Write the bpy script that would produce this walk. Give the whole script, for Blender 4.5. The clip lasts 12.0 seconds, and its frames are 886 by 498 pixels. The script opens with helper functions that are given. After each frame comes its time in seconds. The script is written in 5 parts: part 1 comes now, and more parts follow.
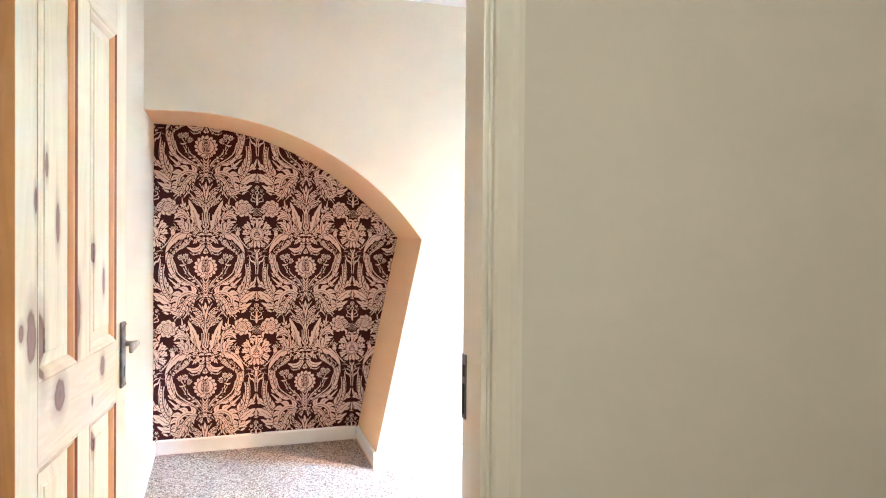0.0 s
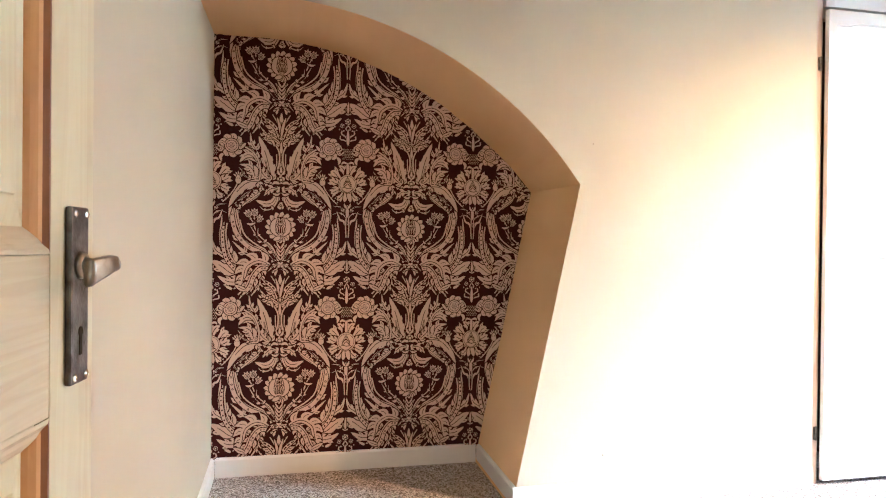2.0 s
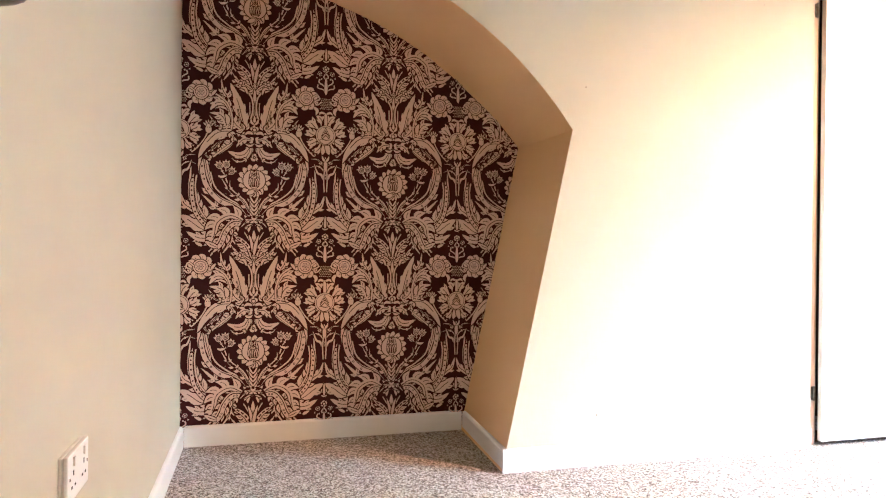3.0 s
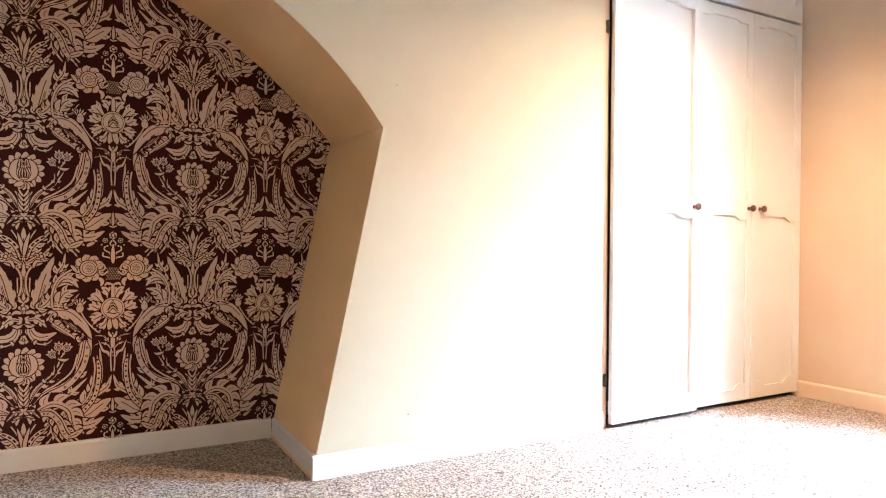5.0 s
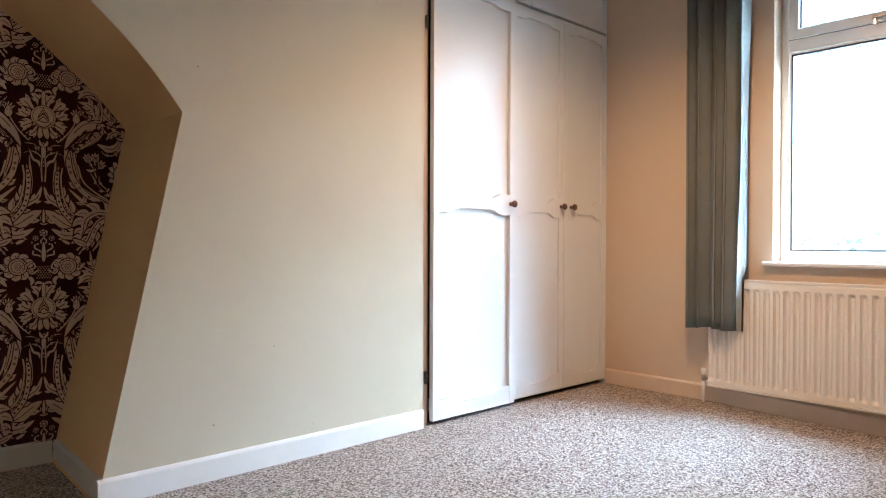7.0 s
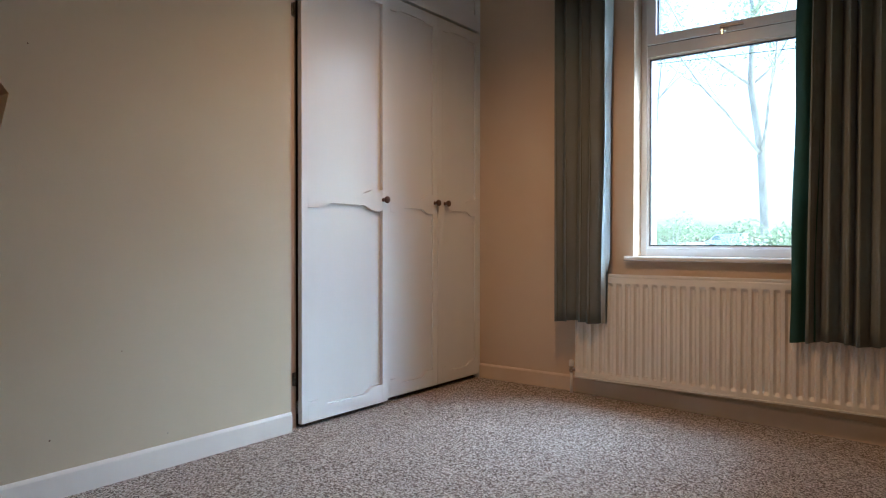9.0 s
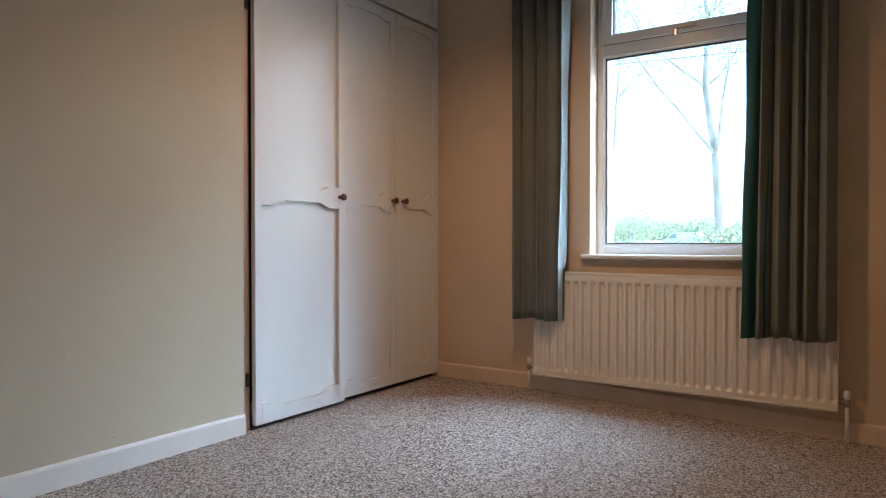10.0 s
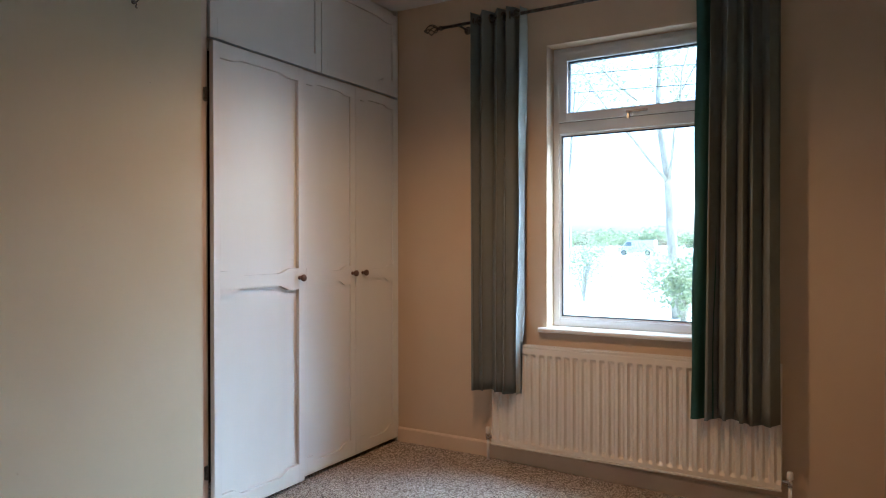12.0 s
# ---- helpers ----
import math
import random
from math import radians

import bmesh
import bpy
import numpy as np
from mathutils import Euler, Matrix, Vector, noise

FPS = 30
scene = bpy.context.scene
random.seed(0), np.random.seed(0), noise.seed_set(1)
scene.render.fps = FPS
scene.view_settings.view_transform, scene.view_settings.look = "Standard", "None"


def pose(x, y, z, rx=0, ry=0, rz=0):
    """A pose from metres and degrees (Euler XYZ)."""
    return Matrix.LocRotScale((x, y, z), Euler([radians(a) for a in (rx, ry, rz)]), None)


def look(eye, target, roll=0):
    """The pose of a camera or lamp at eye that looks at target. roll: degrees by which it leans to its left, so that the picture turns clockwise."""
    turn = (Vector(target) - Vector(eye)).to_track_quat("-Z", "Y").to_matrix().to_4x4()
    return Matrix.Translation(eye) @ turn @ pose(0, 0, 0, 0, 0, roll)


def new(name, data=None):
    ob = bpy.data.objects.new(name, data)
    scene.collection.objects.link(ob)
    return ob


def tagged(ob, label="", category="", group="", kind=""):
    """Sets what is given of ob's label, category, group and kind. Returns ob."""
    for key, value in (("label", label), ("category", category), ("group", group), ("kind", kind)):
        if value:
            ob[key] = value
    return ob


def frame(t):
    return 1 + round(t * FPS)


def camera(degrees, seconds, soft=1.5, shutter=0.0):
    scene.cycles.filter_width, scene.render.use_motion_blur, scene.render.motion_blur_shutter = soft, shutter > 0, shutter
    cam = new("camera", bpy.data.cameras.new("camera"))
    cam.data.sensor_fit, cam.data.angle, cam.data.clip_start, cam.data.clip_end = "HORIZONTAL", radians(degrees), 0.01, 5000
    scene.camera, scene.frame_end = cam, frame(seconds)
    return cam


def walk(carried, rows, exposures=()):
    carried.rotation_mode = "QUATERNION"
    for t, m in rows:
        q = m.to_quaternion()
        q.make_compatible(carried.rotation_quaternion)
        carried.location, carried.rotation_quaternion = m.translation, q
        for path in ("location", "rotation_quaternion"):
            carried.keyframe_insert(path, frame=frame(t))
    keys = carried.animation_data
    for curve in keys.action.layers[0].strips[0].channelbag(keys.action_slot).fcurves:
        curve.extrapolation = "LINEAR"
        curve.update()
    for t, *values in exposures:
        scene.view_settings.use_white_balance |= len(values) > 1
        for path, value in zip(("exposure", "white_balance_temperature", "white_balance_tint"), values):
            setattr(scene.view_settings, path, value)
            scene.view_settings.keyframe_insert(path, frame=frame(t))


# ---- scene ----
cam = camera(66.0, 12.0, soft=1.1)
PATH = [
    (0, (0.239, 0.148, 1.348), (0.873, 2.044, 1.321), 0.5),
    (0.5, (0.21, 0.535, 1.294), (0.698, 2.475, 1.272), 0.6),
    (1, (0.219, 0.861, 1.238), (0.687, 2.805, 1.219), 0.6),
    (1.5, (0.221, 1.133, 1.202), (0.677, 3.08, 1.185), 0.6),
    (2, (0.209, 1.393, 1.09), (0.658, 3.342, 1.076), 0.6),
    (2.5, (0.221, 1.51, 0.904), (0.668, 3.459, 0.89), 0.4),
    (2.7, (0.215, 1.534, 0.886), (0.680, 3.478, 0.872), 0.4),
    (4.5, (0.257, 1.597, 0.897), (1.131, 3.395, 0.876), 0.4),
    (5, (0.284, 1.603, 0.896), (1.276, 3.34, 0.876), 0.4),
    (5.5, (0.324, 1.629, 0.886), (1.435, 3.292, 0.869), 0.4),
    (6, (0.353, 1.63, 0.879), (1.558, 3.227, 0.863), 0.3),
    (6.5, (0.385, 1.628, 0.873), (1.674, 3.158, 0.859), 0.15),
    (7, (0.41, 1.638, 0.878), (1.784, 3.091, 0.862), 0.2),
    (7.5, (0.43, 1.66, 0.881), (1.882, 3.035, 0.862), 0.2),
    (9.5, (0.522, 1.618, 0.87), (2.151, 2.778, 0.845), 0.0),
    (10, (0.534, 1.619, 0.869), (2.195, 2.734, 0.842), 0.0),
    (10.5, (0.541, 1.616, 0.869), (2.226, 2.693, 0.843), 0.0),
    (11, (0.572, 1.597, 0.881), (2.273, 2.647, 0.851), 0.0),
    (11.5, (0.565, 1.645, 0.992), (2.281, 2.673, 0.97), 0.05),
    (11.7, (0.544, 1.632, 1.078), (2.259, 2.66, 1.076), 0.05),
    (12, (0.497, 1.598, 1.26), (2.222, 2.612, 1.248), -0.1),
]
EXPOSURES = [
    (0, 6.35, 4150, -3), (0.8, 5.8, 4100, -5), (1.5, 5.35, 4350, -5), (2.5, 5.45, 4700, -2), (5.0, 5.15, 4600, -4), (5.5, 5.0, 4500, -5),
    (6.0, 4.7, 4450, -6), (6.5, 4.4, 4450, -6), (7.5, 3.15, 4500, -5), (9.5, 2.6, 4600, -4), (11, 2.62, 4600, -4), (12, 2.7, 4600, -4),
]
walk(cam, [(t, look(eye, target, roll)) for t, eye, target, roll in PATH], EXPOSURES)

# ---- world, daylight, lamps ----
SUN_ELEVATION = radians(45)
world = bpy.data.worlds.new("world")
scene.world = world
world.use_nodes = True
sky = world.node_tree.nodes.new("ShaderNodeTexSky")
sky.sky_type, sky.sun_disc = "NISHITA", False
sky.sun_elevation, sky.sun_rotation = SUN_ELEVATION, radians(131)
sky.dust_density, sky.ozone_density = 4.0, 1.0
background = world.node_tree.nodes["Background"]
background.inputs["Strength"].default_value = 0.15
world.node_tree.links.new(sky.outputs[0], background.inputs["Color"])


def lamp(name, kind, energy, colour, m, **settings):
    data = bpy.data.lights.new(name, kind)
    data.energy, data.color = energy, colour
    for key, value in settings.items():
        if key == "angle":
            data.angle = value
        elif key == "radius":
            data.shadow_soft_size = value
        elif key == "spot":
            data.spot_size = value
        elif key == "blend":
            data.spot_blend = value
    ob = new(name, data)
    ob.matrix_world = m
    return ob


lamp("overcast_sun", "SUN", 2.4, (0.94, 0.97, 1.0), look((4.2 + 8.5, 2.6 - 7.5, 1.5 + 11.5), (4.2, 2.6, 1.5)), angle=radians(60))
lamp("shaded_pendant_light", "SPOT", 10.5, (1.0, 0.46, 0.17), pose(2.86, 2.92, 2.33), radius=0.045, spot=radians(168), blend=0.9)

# Unseen lamp added behind the camera to light the hall face and alcove.
lamp("unseen_hall_light", "POINT", 0.75, (1.0, 0.76, 0.5), pose(0.2, -0.9, 2.15), radius=0.12)

# ---- materials ----


def material(name, colour, rough=0.6, metal=0.0, second=None, scale=8.0, mix_low=0.35, mix_high=0.65, bump=0.0, bump_scale=200.0, stretch=(1, 1, 1), coat=0.0, specular=0.5):
    """A surface with a large soft variation of colour and a fine relief."""
    m = bpy.data.materials.new(name)
    m.use_nodes = True
    nodes, links = m.node_tree.nodes, m.node_tree.links
    shader = nodes["Principled BSDF"]
    shader.inputs["Roughness"].default_value = rough
    shader.inputs["Metallic"].default_value = metal
    shader.inputs["Coat Weight"].default_value = coat
    shader.inputs["Specular IOR Level"].default_value = specular
    shader.inputs["Base Color"].default_value = (*colour, 1)
    coords = nodes.new("ShaderNodeTexCoord")
    mapping = nodes.new("ShaderNodeMapping")
    mapping.inputs["Scale"].default_value = stretch
    links.new(coords.outputs["Object"], mapping.inputs["Vector"])
    if second:
        tex = nodes.new("ShaderNodeTexNoise")
        tex.inputs["Scale"].default_value, tex.inputs["Detail"].default_value = scale, 6
        ramp = nodes.new("ShaderNodeValToRGB")
        ramp.color_ramp.elements[0].position, ramp.color_ramp.elements[1].position = mix_low, mix_high
        ramp.color_ramp.elements[0].color, ramp.color_ramp.elements[1].color = (*colour, 1), (*second, 1)
        links.new(mapping.outputs[0], tex.inputs["Vector"])
        links.new(tex.outputs["Fac"], ramp.inputs["Fac"])
        links.new(ramp.outputs["Color"], shader.inputs["Base Color"])
    if bump:
        fine = nodes.new("ShaderNodeTexNoise")
        fine.inputs["Scale"].default_value, fine.inputs["Detail"].default_value = bump_scale, 4
        relief = nodes.new("ShaderNodeBump")
        relief.inputs["Strength"].default_value, relief.inputs["Distance"].default_value = bump, 0.004
        links.new(mapping.outputs[0], fine.inputs["Vector"])
        links.new(fine.outputs["Fac"], relief.inputs["Height"])
        links.new(relief.outputs["Normal"], shader.inputs["Normal"])
    return m


def carpet_material():
    m = material("carpet_loop_pile", (0.3, 0.24, 0.2), 0.95, specular=0.1)
    nodes, links = m.node_tree.nodes, m.node_tree.links
    shader = nodes["Principled BSDF"]
    coords = nodes.new("ShaderNodeTexCoord")
    loops = nodes.new("ShaderNodeTexVoronoi")
    loops.inputs["Scale"].default_value = 205
    shade = nodes.new("ShaderNodeValToRGB")
    ramp = shade.color_ramp
    ramp.elements[0].position, ramp.elements[0].color = 0.0, (0.08, 0.068, 0.064, 1)
    ramp.elements[1].position, ramp.elements[1].color = 0.95, (0.78, 0.73, 0.68, 1)
    for place, colour in ((0.24, (0.19, 0.15, 0.125, 1)), (0.5, (0.43, 0.37, 0.33, 1))):
        ramp.elements.new(place).color = colour
    patches = nodes.new("ShaderNodeTexNoise")
    patches.inputs["Scale"].default_value, patches.inputs["Detail"].default_value = 90, 5
    blend = nodes.new("ShaderNodeMix")
    blend.data_type = "RGBA"
    blend.blend_type = "MULTIPLY"
    blend.inputs["Factor"].default_value = 0.5
    tone = nodes.new("ShaderNodeValToRGB")
    tone.color_ramp.elements[0].position, tone.color_ramp.elements[1].position = 0.35, 0.62
    tone.color_ramp.elements[0].color, tone.color_ramp.elements[1].color = (0.55, 0.5, 0.48, 1), (1, 1, 1, 1)
    relief = nodes.new("ShaderNodeBump")
    relief.inputs["Strength"].default_value, relief.inputs["Distance"].default_value = 0.7, 0.004
    relief.invert = True
    separate = nodes.new("ShaderNodeSeparateColor")
    for a, b in ((coords.outputs["Object"], loops.inputs["Vector"]), (coords.outputs["Object"], patches.inputs["Vector"]),
                 (loops.outputs["Color"], separate.inputs["Color"]), (separate.outputs["Red"], shade.inputs["Fac"]),
                 (patches.outputs["Fac"], tone.inputs["Fac"]), (loops.outputs["Distance"], relief.inputs["Height"])):
        links.new(a, b)
    links.new(shade.outputs["Color"], blend.inputs[6])
    links.new(tone.outputs["Color"], blend.inputs[7])
    links.new(blend.outputs[2], shader.inputs["Base Color"])
    links.new(relief.outputs["Normal"], shader.inputs["Normal"])
    return m


def pine_material(name, pale, dark, grain_axis, knots=()):
    """Varnished pine: long grain along one axis, and knots as (place, height, half width, half height) in the object's x and z."""
    m = material(name, pale, 0.38, specular=0.4)
    nodes, links = m.node_tree.nodes, m.node_tree.links
    shader = nodes["Principled BSDF"]
    coords = nodes.new("ShaderNodeTexCoord")
    mapping = nodes.new("ShaderNodeMapping")
    mapping.inputs["Scale"].default_value = (1.1, 10, 14) if grain_axis == "x" else (14, 10, 0.9)
    bend = nodes.new("ShaderNodeTexNoise")
    bend.inputs["Scale"].default_value, bend.inputs["Detail"].default_value, bend.inputs["Distortion"].default_value = 1.6, 5, 0.8
    ramp = nodes.new("ShaderNodeValToRGB")
    ramp.color_ramp.elements[0].position, ramp.color_ramp.elements[0].color = 0.3, (*pale, 1)
    ramp.color_ramp.elements[1].position, ramp.color_ramp.elements[1].color = 0.78, (*dark, 1)
    for place, k in ((0.46, 0.25), (0.5, 0.02), (0.6, 0.35), (0.63, 0.1)):
        ramp.color_ramp.elements.new(place).color = (*(p + (d - p) * k for p, d in zip(pale, dark)), 1)
    links.new(coords.outputs["Object"], mapping.inputs["Vector"])
    links.new(mapping.outputs[0], bend.inputs["Vector"])
    links.new(bend.outputs["Fac"], ramp.inputs["Fac"])
    result = ramp.outputs["Color"]
    wobble = nodes.new("ShaderNodeTexNoise")
    wobble.inputs["Scale"].default_value = 30
    links.new(coords.outputs["Object"], wobble.inputs["Vector"])
    for s, z, rs, rz in knots:
        move = nodes.new("ShaderNodeMapping")
        move.inputs["Location"].default_value = (-s / rs, 0, -z / rz)
        move.inputs["Scale"].default_value = (1 / rs, 0, 1 / rz)
        length = nodes.new("ShaderNodeVectorMath")
        length.operation = "LENGTH"
        add = nodes.new("ShaderNodeMath")
        add.operation = "MULTIPLY_ADD"
        add.inputs[1].default_value = 0.55
        fall = nodes.new("ShaderNodeValToRGB")
        fall.color_ramp.elements[0].position, fall.color_ramp.elements[0].color = 0.0, (0.98, 0.98, 0.98, 1)
        fall.color_ramp.elements[1].position, fall.color_ramp.elements[1].color = 1.0, (0, 0, 0, 1)
        fall.color_ramp.elements.new(0.32).color = (0.88, 0.88, 0.88, 1)
        fall.color_ramp.elements.new(0.5).color = (0.96, 0.96, 0.96, 1)
        fall.color_ramp.elements.new(0.58).color = (0.4, 0.4, 0.4, 1)
        scale = nodes.new("ShaderNodeMath")
        scale.operation = "MULTIPLY"
        scale.inputs[1].default_value = 0.5
        mix = nodes.new("ShaderNodeMix")
        mix.data_type = "RGBA"
        links.new(coords.outputs["Object"], move.inputs["Vector"])
        links.new(move.outputs[0], length.inputs[0])
        links.new(wobble.outputs["Fac"], add.inputs[0])
        links.new(length.outputs["Value"], add.inputs[2])
        links.new(add.outputs[0], scale.inputs[0])
        links.new(scale.outputs[0], fall.inputs["Fac"])
        links.new(fall.outputs["Color"], mix.inputs[0])
        links.new(result, mix.inputs[6])
        mix.inputs[7].default_value = (0.1, 0.035, 0.014, 1)
        result = mix.outputs[2]
    links.new(result, shader.inputs["Base Color"])
    relief = nodes.new("ShaderNodeBump")
    relief.inputs["Strength"].default_value, relief.inputs["Distance"].default_value = 0.15, 0.002
    links.new(bend.outputs["Fac"], relief.inputs["Height"])
    links.new(relief.outputs["Normal"], shader.inputs["Normal"])
    return m


def glass_material():
    m = bpy.data.materials.new("window_glass")
    m.use_nodes = True
    shader = m.node_tree.nodes["Principled BSDF"]
    shader.inputs["Transmission Weight"].default_value = 1
    shader.inputs["Roughness"].default_value = 0
    shader.inputs["IOR"].default_value = 1.45
    return m


def cloth_material(name, colour, second, through_colour, through_share):
    m = material(name, colour, 0.85, second=second, scale=3, bump=0.25, bump_scale=900, specular=0.15)
    nodes, links = m.node_tree.nodes, m.node_tree.links
    shader, out = nodes["Principled BSDF"], nodes["Material Output"]
    sheer = nodes.new("ShaderNodeBsdfTranslucent")
    sheer.inputs["Color"].default_value = (*through_colour, 1)
    both = nodes.new("ShaderNodeMixShader")
    both.inputs[0].default_value = through_share
    links.new(shader.outputs[0], both.inputs[1])
    links.new(sheer.outputs[0], both.inputs[2])
    links.new(both.outputs[0], out.inputs["Surface"])
    return m


CREAM = material("cream_emulsion", (0.575, 0.518, 0.388), 0.7, second=(0.55, 0.492, 0.363), scale=1.6, bump=0.12, bump_scale=140, specular=0.25)
# Window wall: the cream is shifted to peach for the lamp's warmth.
LAMPLIT_CREAM = material("cream_emulsion_lamplit", (0.65, 0.515, 0.37), 0.7, second=(0.625, 0.49, 0.345), scale=1.6, bump=0.12, bump_scale=140, specular=0.25)
# Baseboard gloss under the window, with orange lamplight mixed into its colour.
LAMPLIT_GLOSS = material("gloss_paint_lamplit", (0.74, 0.6, 0.46), 0.32, second=(0.7, 0.56, 0.42), scale=5, bump=0.05, bump_scale=40)
HALL = material("hall_beige_emulsion", (0.65, 0.585, 0.47), 0.75, second=(0.62, 0.555, 0.44), scale=1.6, bump=0.1, bump_scale=140, specular=0.2)
CEILING = material("white_ceiling_paint", (0.74, 0.71, 0.66), 0.85, second=(0.71, 0.68, 0.62), scale=2, bump=0.1)
GLOSS = material("white_gloss_paint", (0.80, 0.78, 0.74), 0.3, second=(0.76, 0.735, 0.69), scale=5, bump=0.05, bump_scale=40)
CREAM_GLOSS = material("cream_gloss_paint", (0.72, 0.655, 0.52), 0.32, second=(0.68, 0.61, 0.475), scale=5, bump=0.05, bump_scale=40)
WARDROBE = material("white_eggshell_paint", (0.77, 0.78, 0.78), 0.27, second=(0.74, 0.75, 0.745), scale=4, bump=0.06, bump_scale=22, stretch=(1, 1, 0.25))
UNPAINTED = material("bare_pinkish_timber", (0.62, 0.53, 0.47), 0.55, second=(0.5, 0.4, 0.34), scale=12, bump=0.2, stretch=(1, 1, 0.1))
PVC = material("white_plastic_frame", (0.76, 0.78, 0.8), 0.28, second=(0.74, 0.76, 0.775), scale=6)
ENAMEL = material("radiator_enamel", (0.80, 0.76, 0.69), 0.35, second=(0.775, 0.73, 0.66), scale=4)
CHROME = material("chrome", (0.62, 0.6, 0.57), 0.22, 1.0, second=(0.5, 0.47, 0.44), scale=60)
IRON = material("pewter_dark_iron", (0.2, 0.185, 0.17), 0.4, 0.9, second=(0.09, 0.08, 0.075), scale=50, bump=0.2)
STEEL = material("dull_steel", (0.42, 0.4, 0.37), 0.35, 1.0, second=(0.3, 0.28, 0.25), scale=70)
RUBBER = material("black_gasket", (0.02, 0.02, 0.02), 0.6)
KNOBWOOD = material("dark_turned_wood", (0.13, 0.07, 0.05), 0.35, second=(0.07, 0.035, 0.025), scale=30)
# Near-black that paints the shade of holes, plinth gap and cupboard inside.
DARK = material("painted_void_shade", (0.02, 0.017, 0.015), 0.9)
PLASTIC = material("white_socket_plastic", (0.78, 0.76, 0.7), 0.35)
CARPET = carpet_material()
MAROON = material("wallpaper_maroon_ground", (0.042, 0.008, 0.011), 0.75, specular=0.15, second=(0.026, 0.006, 0.008), scale=3, bump=0.15, bump_scale=600)
TAN = material("wallpaper_tan_print", (0.66, 0.475, 0.36), 0.8, specular=0.12, second=(0.6, 0.425, 0.31), scale=3, bump=0.15, bump_scale=600)
CURTAIN = cloth_material("sage_curtain_cloth", (0.212, 0.226, 0.218), (0.185, 0.198, 0.19), (0.25, 0.36, 0.33), 0.06)
# Hem cloth much paler than the drape: the daylight on it is coloured in.
LIT_HEM = cloth_material("daylit_curtain_hem", (0.6, 0.64, 0.63), (0.56, 0.6, 0.59), (0.4, 0.5, 0.5), 0.3)
LINING = cloth_material("teal_curtain_lining", (0.045, 0.11, 0.097), (0.035, 0.085, 0.075), (0.06, 0.17, 0.14), 0.2)
GLASS = glass_material()
KNOTS = [(0.215, 1.022, 0.036, 0.04), (0.51, 1.025, 0.022, 0.028), (0.07, 1.157, 0.026, 0.06), (0.128, 1.13, 0.03, 0.075), (0.025, 1.17, 0.012, 0.018),
         (0.46, 1.299, 0.014, 0.03), (0.54, 1.227, 0.012, 0.038), (0.22, 1.36, 0.012, 0.05), (0.325, 1.17, 0.022, 0.07), (0.16, 1.47, 0.01, 0.03),
         (0.46, 0.86, 0.016, 0.03), (0.43, 0.96, 0.008, 0.012), (0.09, 1.4, 0.01, 0.03), (0.3, 1.74, 0.02, 0.04)]
PINE_UP = pine_material("pine_upright_grain", (0.64, 0.6, 0.42), (0.48, 0.37, 0.19), "z", KNOTS)
PINE_ACROSS = pine_material("pine_cross_grain", (0.62, 0.56, 0.4), (0.44, 0.31, 0.15), "x", KNOTS)
# Orange of the door's edge; on far mouldings it paints warm hall light.
PINE_EDGE = pine_material("pine_orange_edge_warm_lit", (0.52, 0.27, 0.08), (0.32, 0.14, 0.035), "z")
PINE_GROOVE = pine_material("pine_dark_moulding", (0.2, 0.075, 0.02), (0.11, 0.035, 0.01), "z")

# ---- building helpers ----


def world_of(ob):
    m = ob.matrix_basis.copy()
    while ob.parent:
        ob = ob.parent
        m = ob.matrix_basis @ m
    return m


def part(name, bm, mat, parent=None, label="", local=False, smooth=False):
    """Links a bmesh as one mesh object; its coordinates are the world's, or the parent's if local."""
    if parent and not local:
        bmesh.ops.transform(bm, matrix=world_of(parent).inverted(), verts=bm.verts)
    bmesh.ops.recalc_face_normals(bm, faces=bm.faces)
    data = bpy.data.meshes.new(name)
    bm.to_mesh(data)
    bm.free()
    data.materials.append(mat)
    if smooth:
        data.shade_smooth()
    ob = new(name, data)
    ob.parent = parent
    return tagged(ob, label=label)


def thing(name, m, label, category, group=""):
    ob = new(name)
    ob.matrix_basis = m
    ob.empty_display_size = 0.05
    return tagged(ob, label, category, group)


def box(bm, x0, x1, y0, y1, z0, z1, bevel=0.0):
    made = bmesh.ops.create_cube(bm, size=1, matrix=Matrix.Translation(((x0 + x1) / 2, (y0 + y1) / 2, (z0 + z1) / 2)) @ Matrix.Diagonal((x1 - x0, y1 - y0, z1 - z0, 1)))
    if bevel:
        edges = list({e for v in made["verts"] for e in v.link_edges})
        bmesh.ops.bevel(bm, geom=edges, offset=bevel, segments=2, profile=0.6, affect="EDGES")
    return bm


def a_box(*sides, bevel=0.0):
    return box(bmesh.new(), *sides, bevel=bevel)


def prism(bm, outline, axis, low, high):
    """Extrudes an outline of pairs along an axis."""
    def place(a, b, c):
        return {"x": (c, a, b), "y": (a, c, b), "z": (a, b, c)}[axis]
    near = [bm.verts.new(place(a, b, low)) for a, b in outline]
    far = [bm.verts.new(place(a, b, high)) for a, b in outline]
    bm.faces.new(near)
    bm.faces.new(far[::-1])
    n = len(outline)
    for i in range(n):
        bm.faces.new((near[i], near[(i + 1) % n], far[(i + 1) % n], far[i]))
    return bm


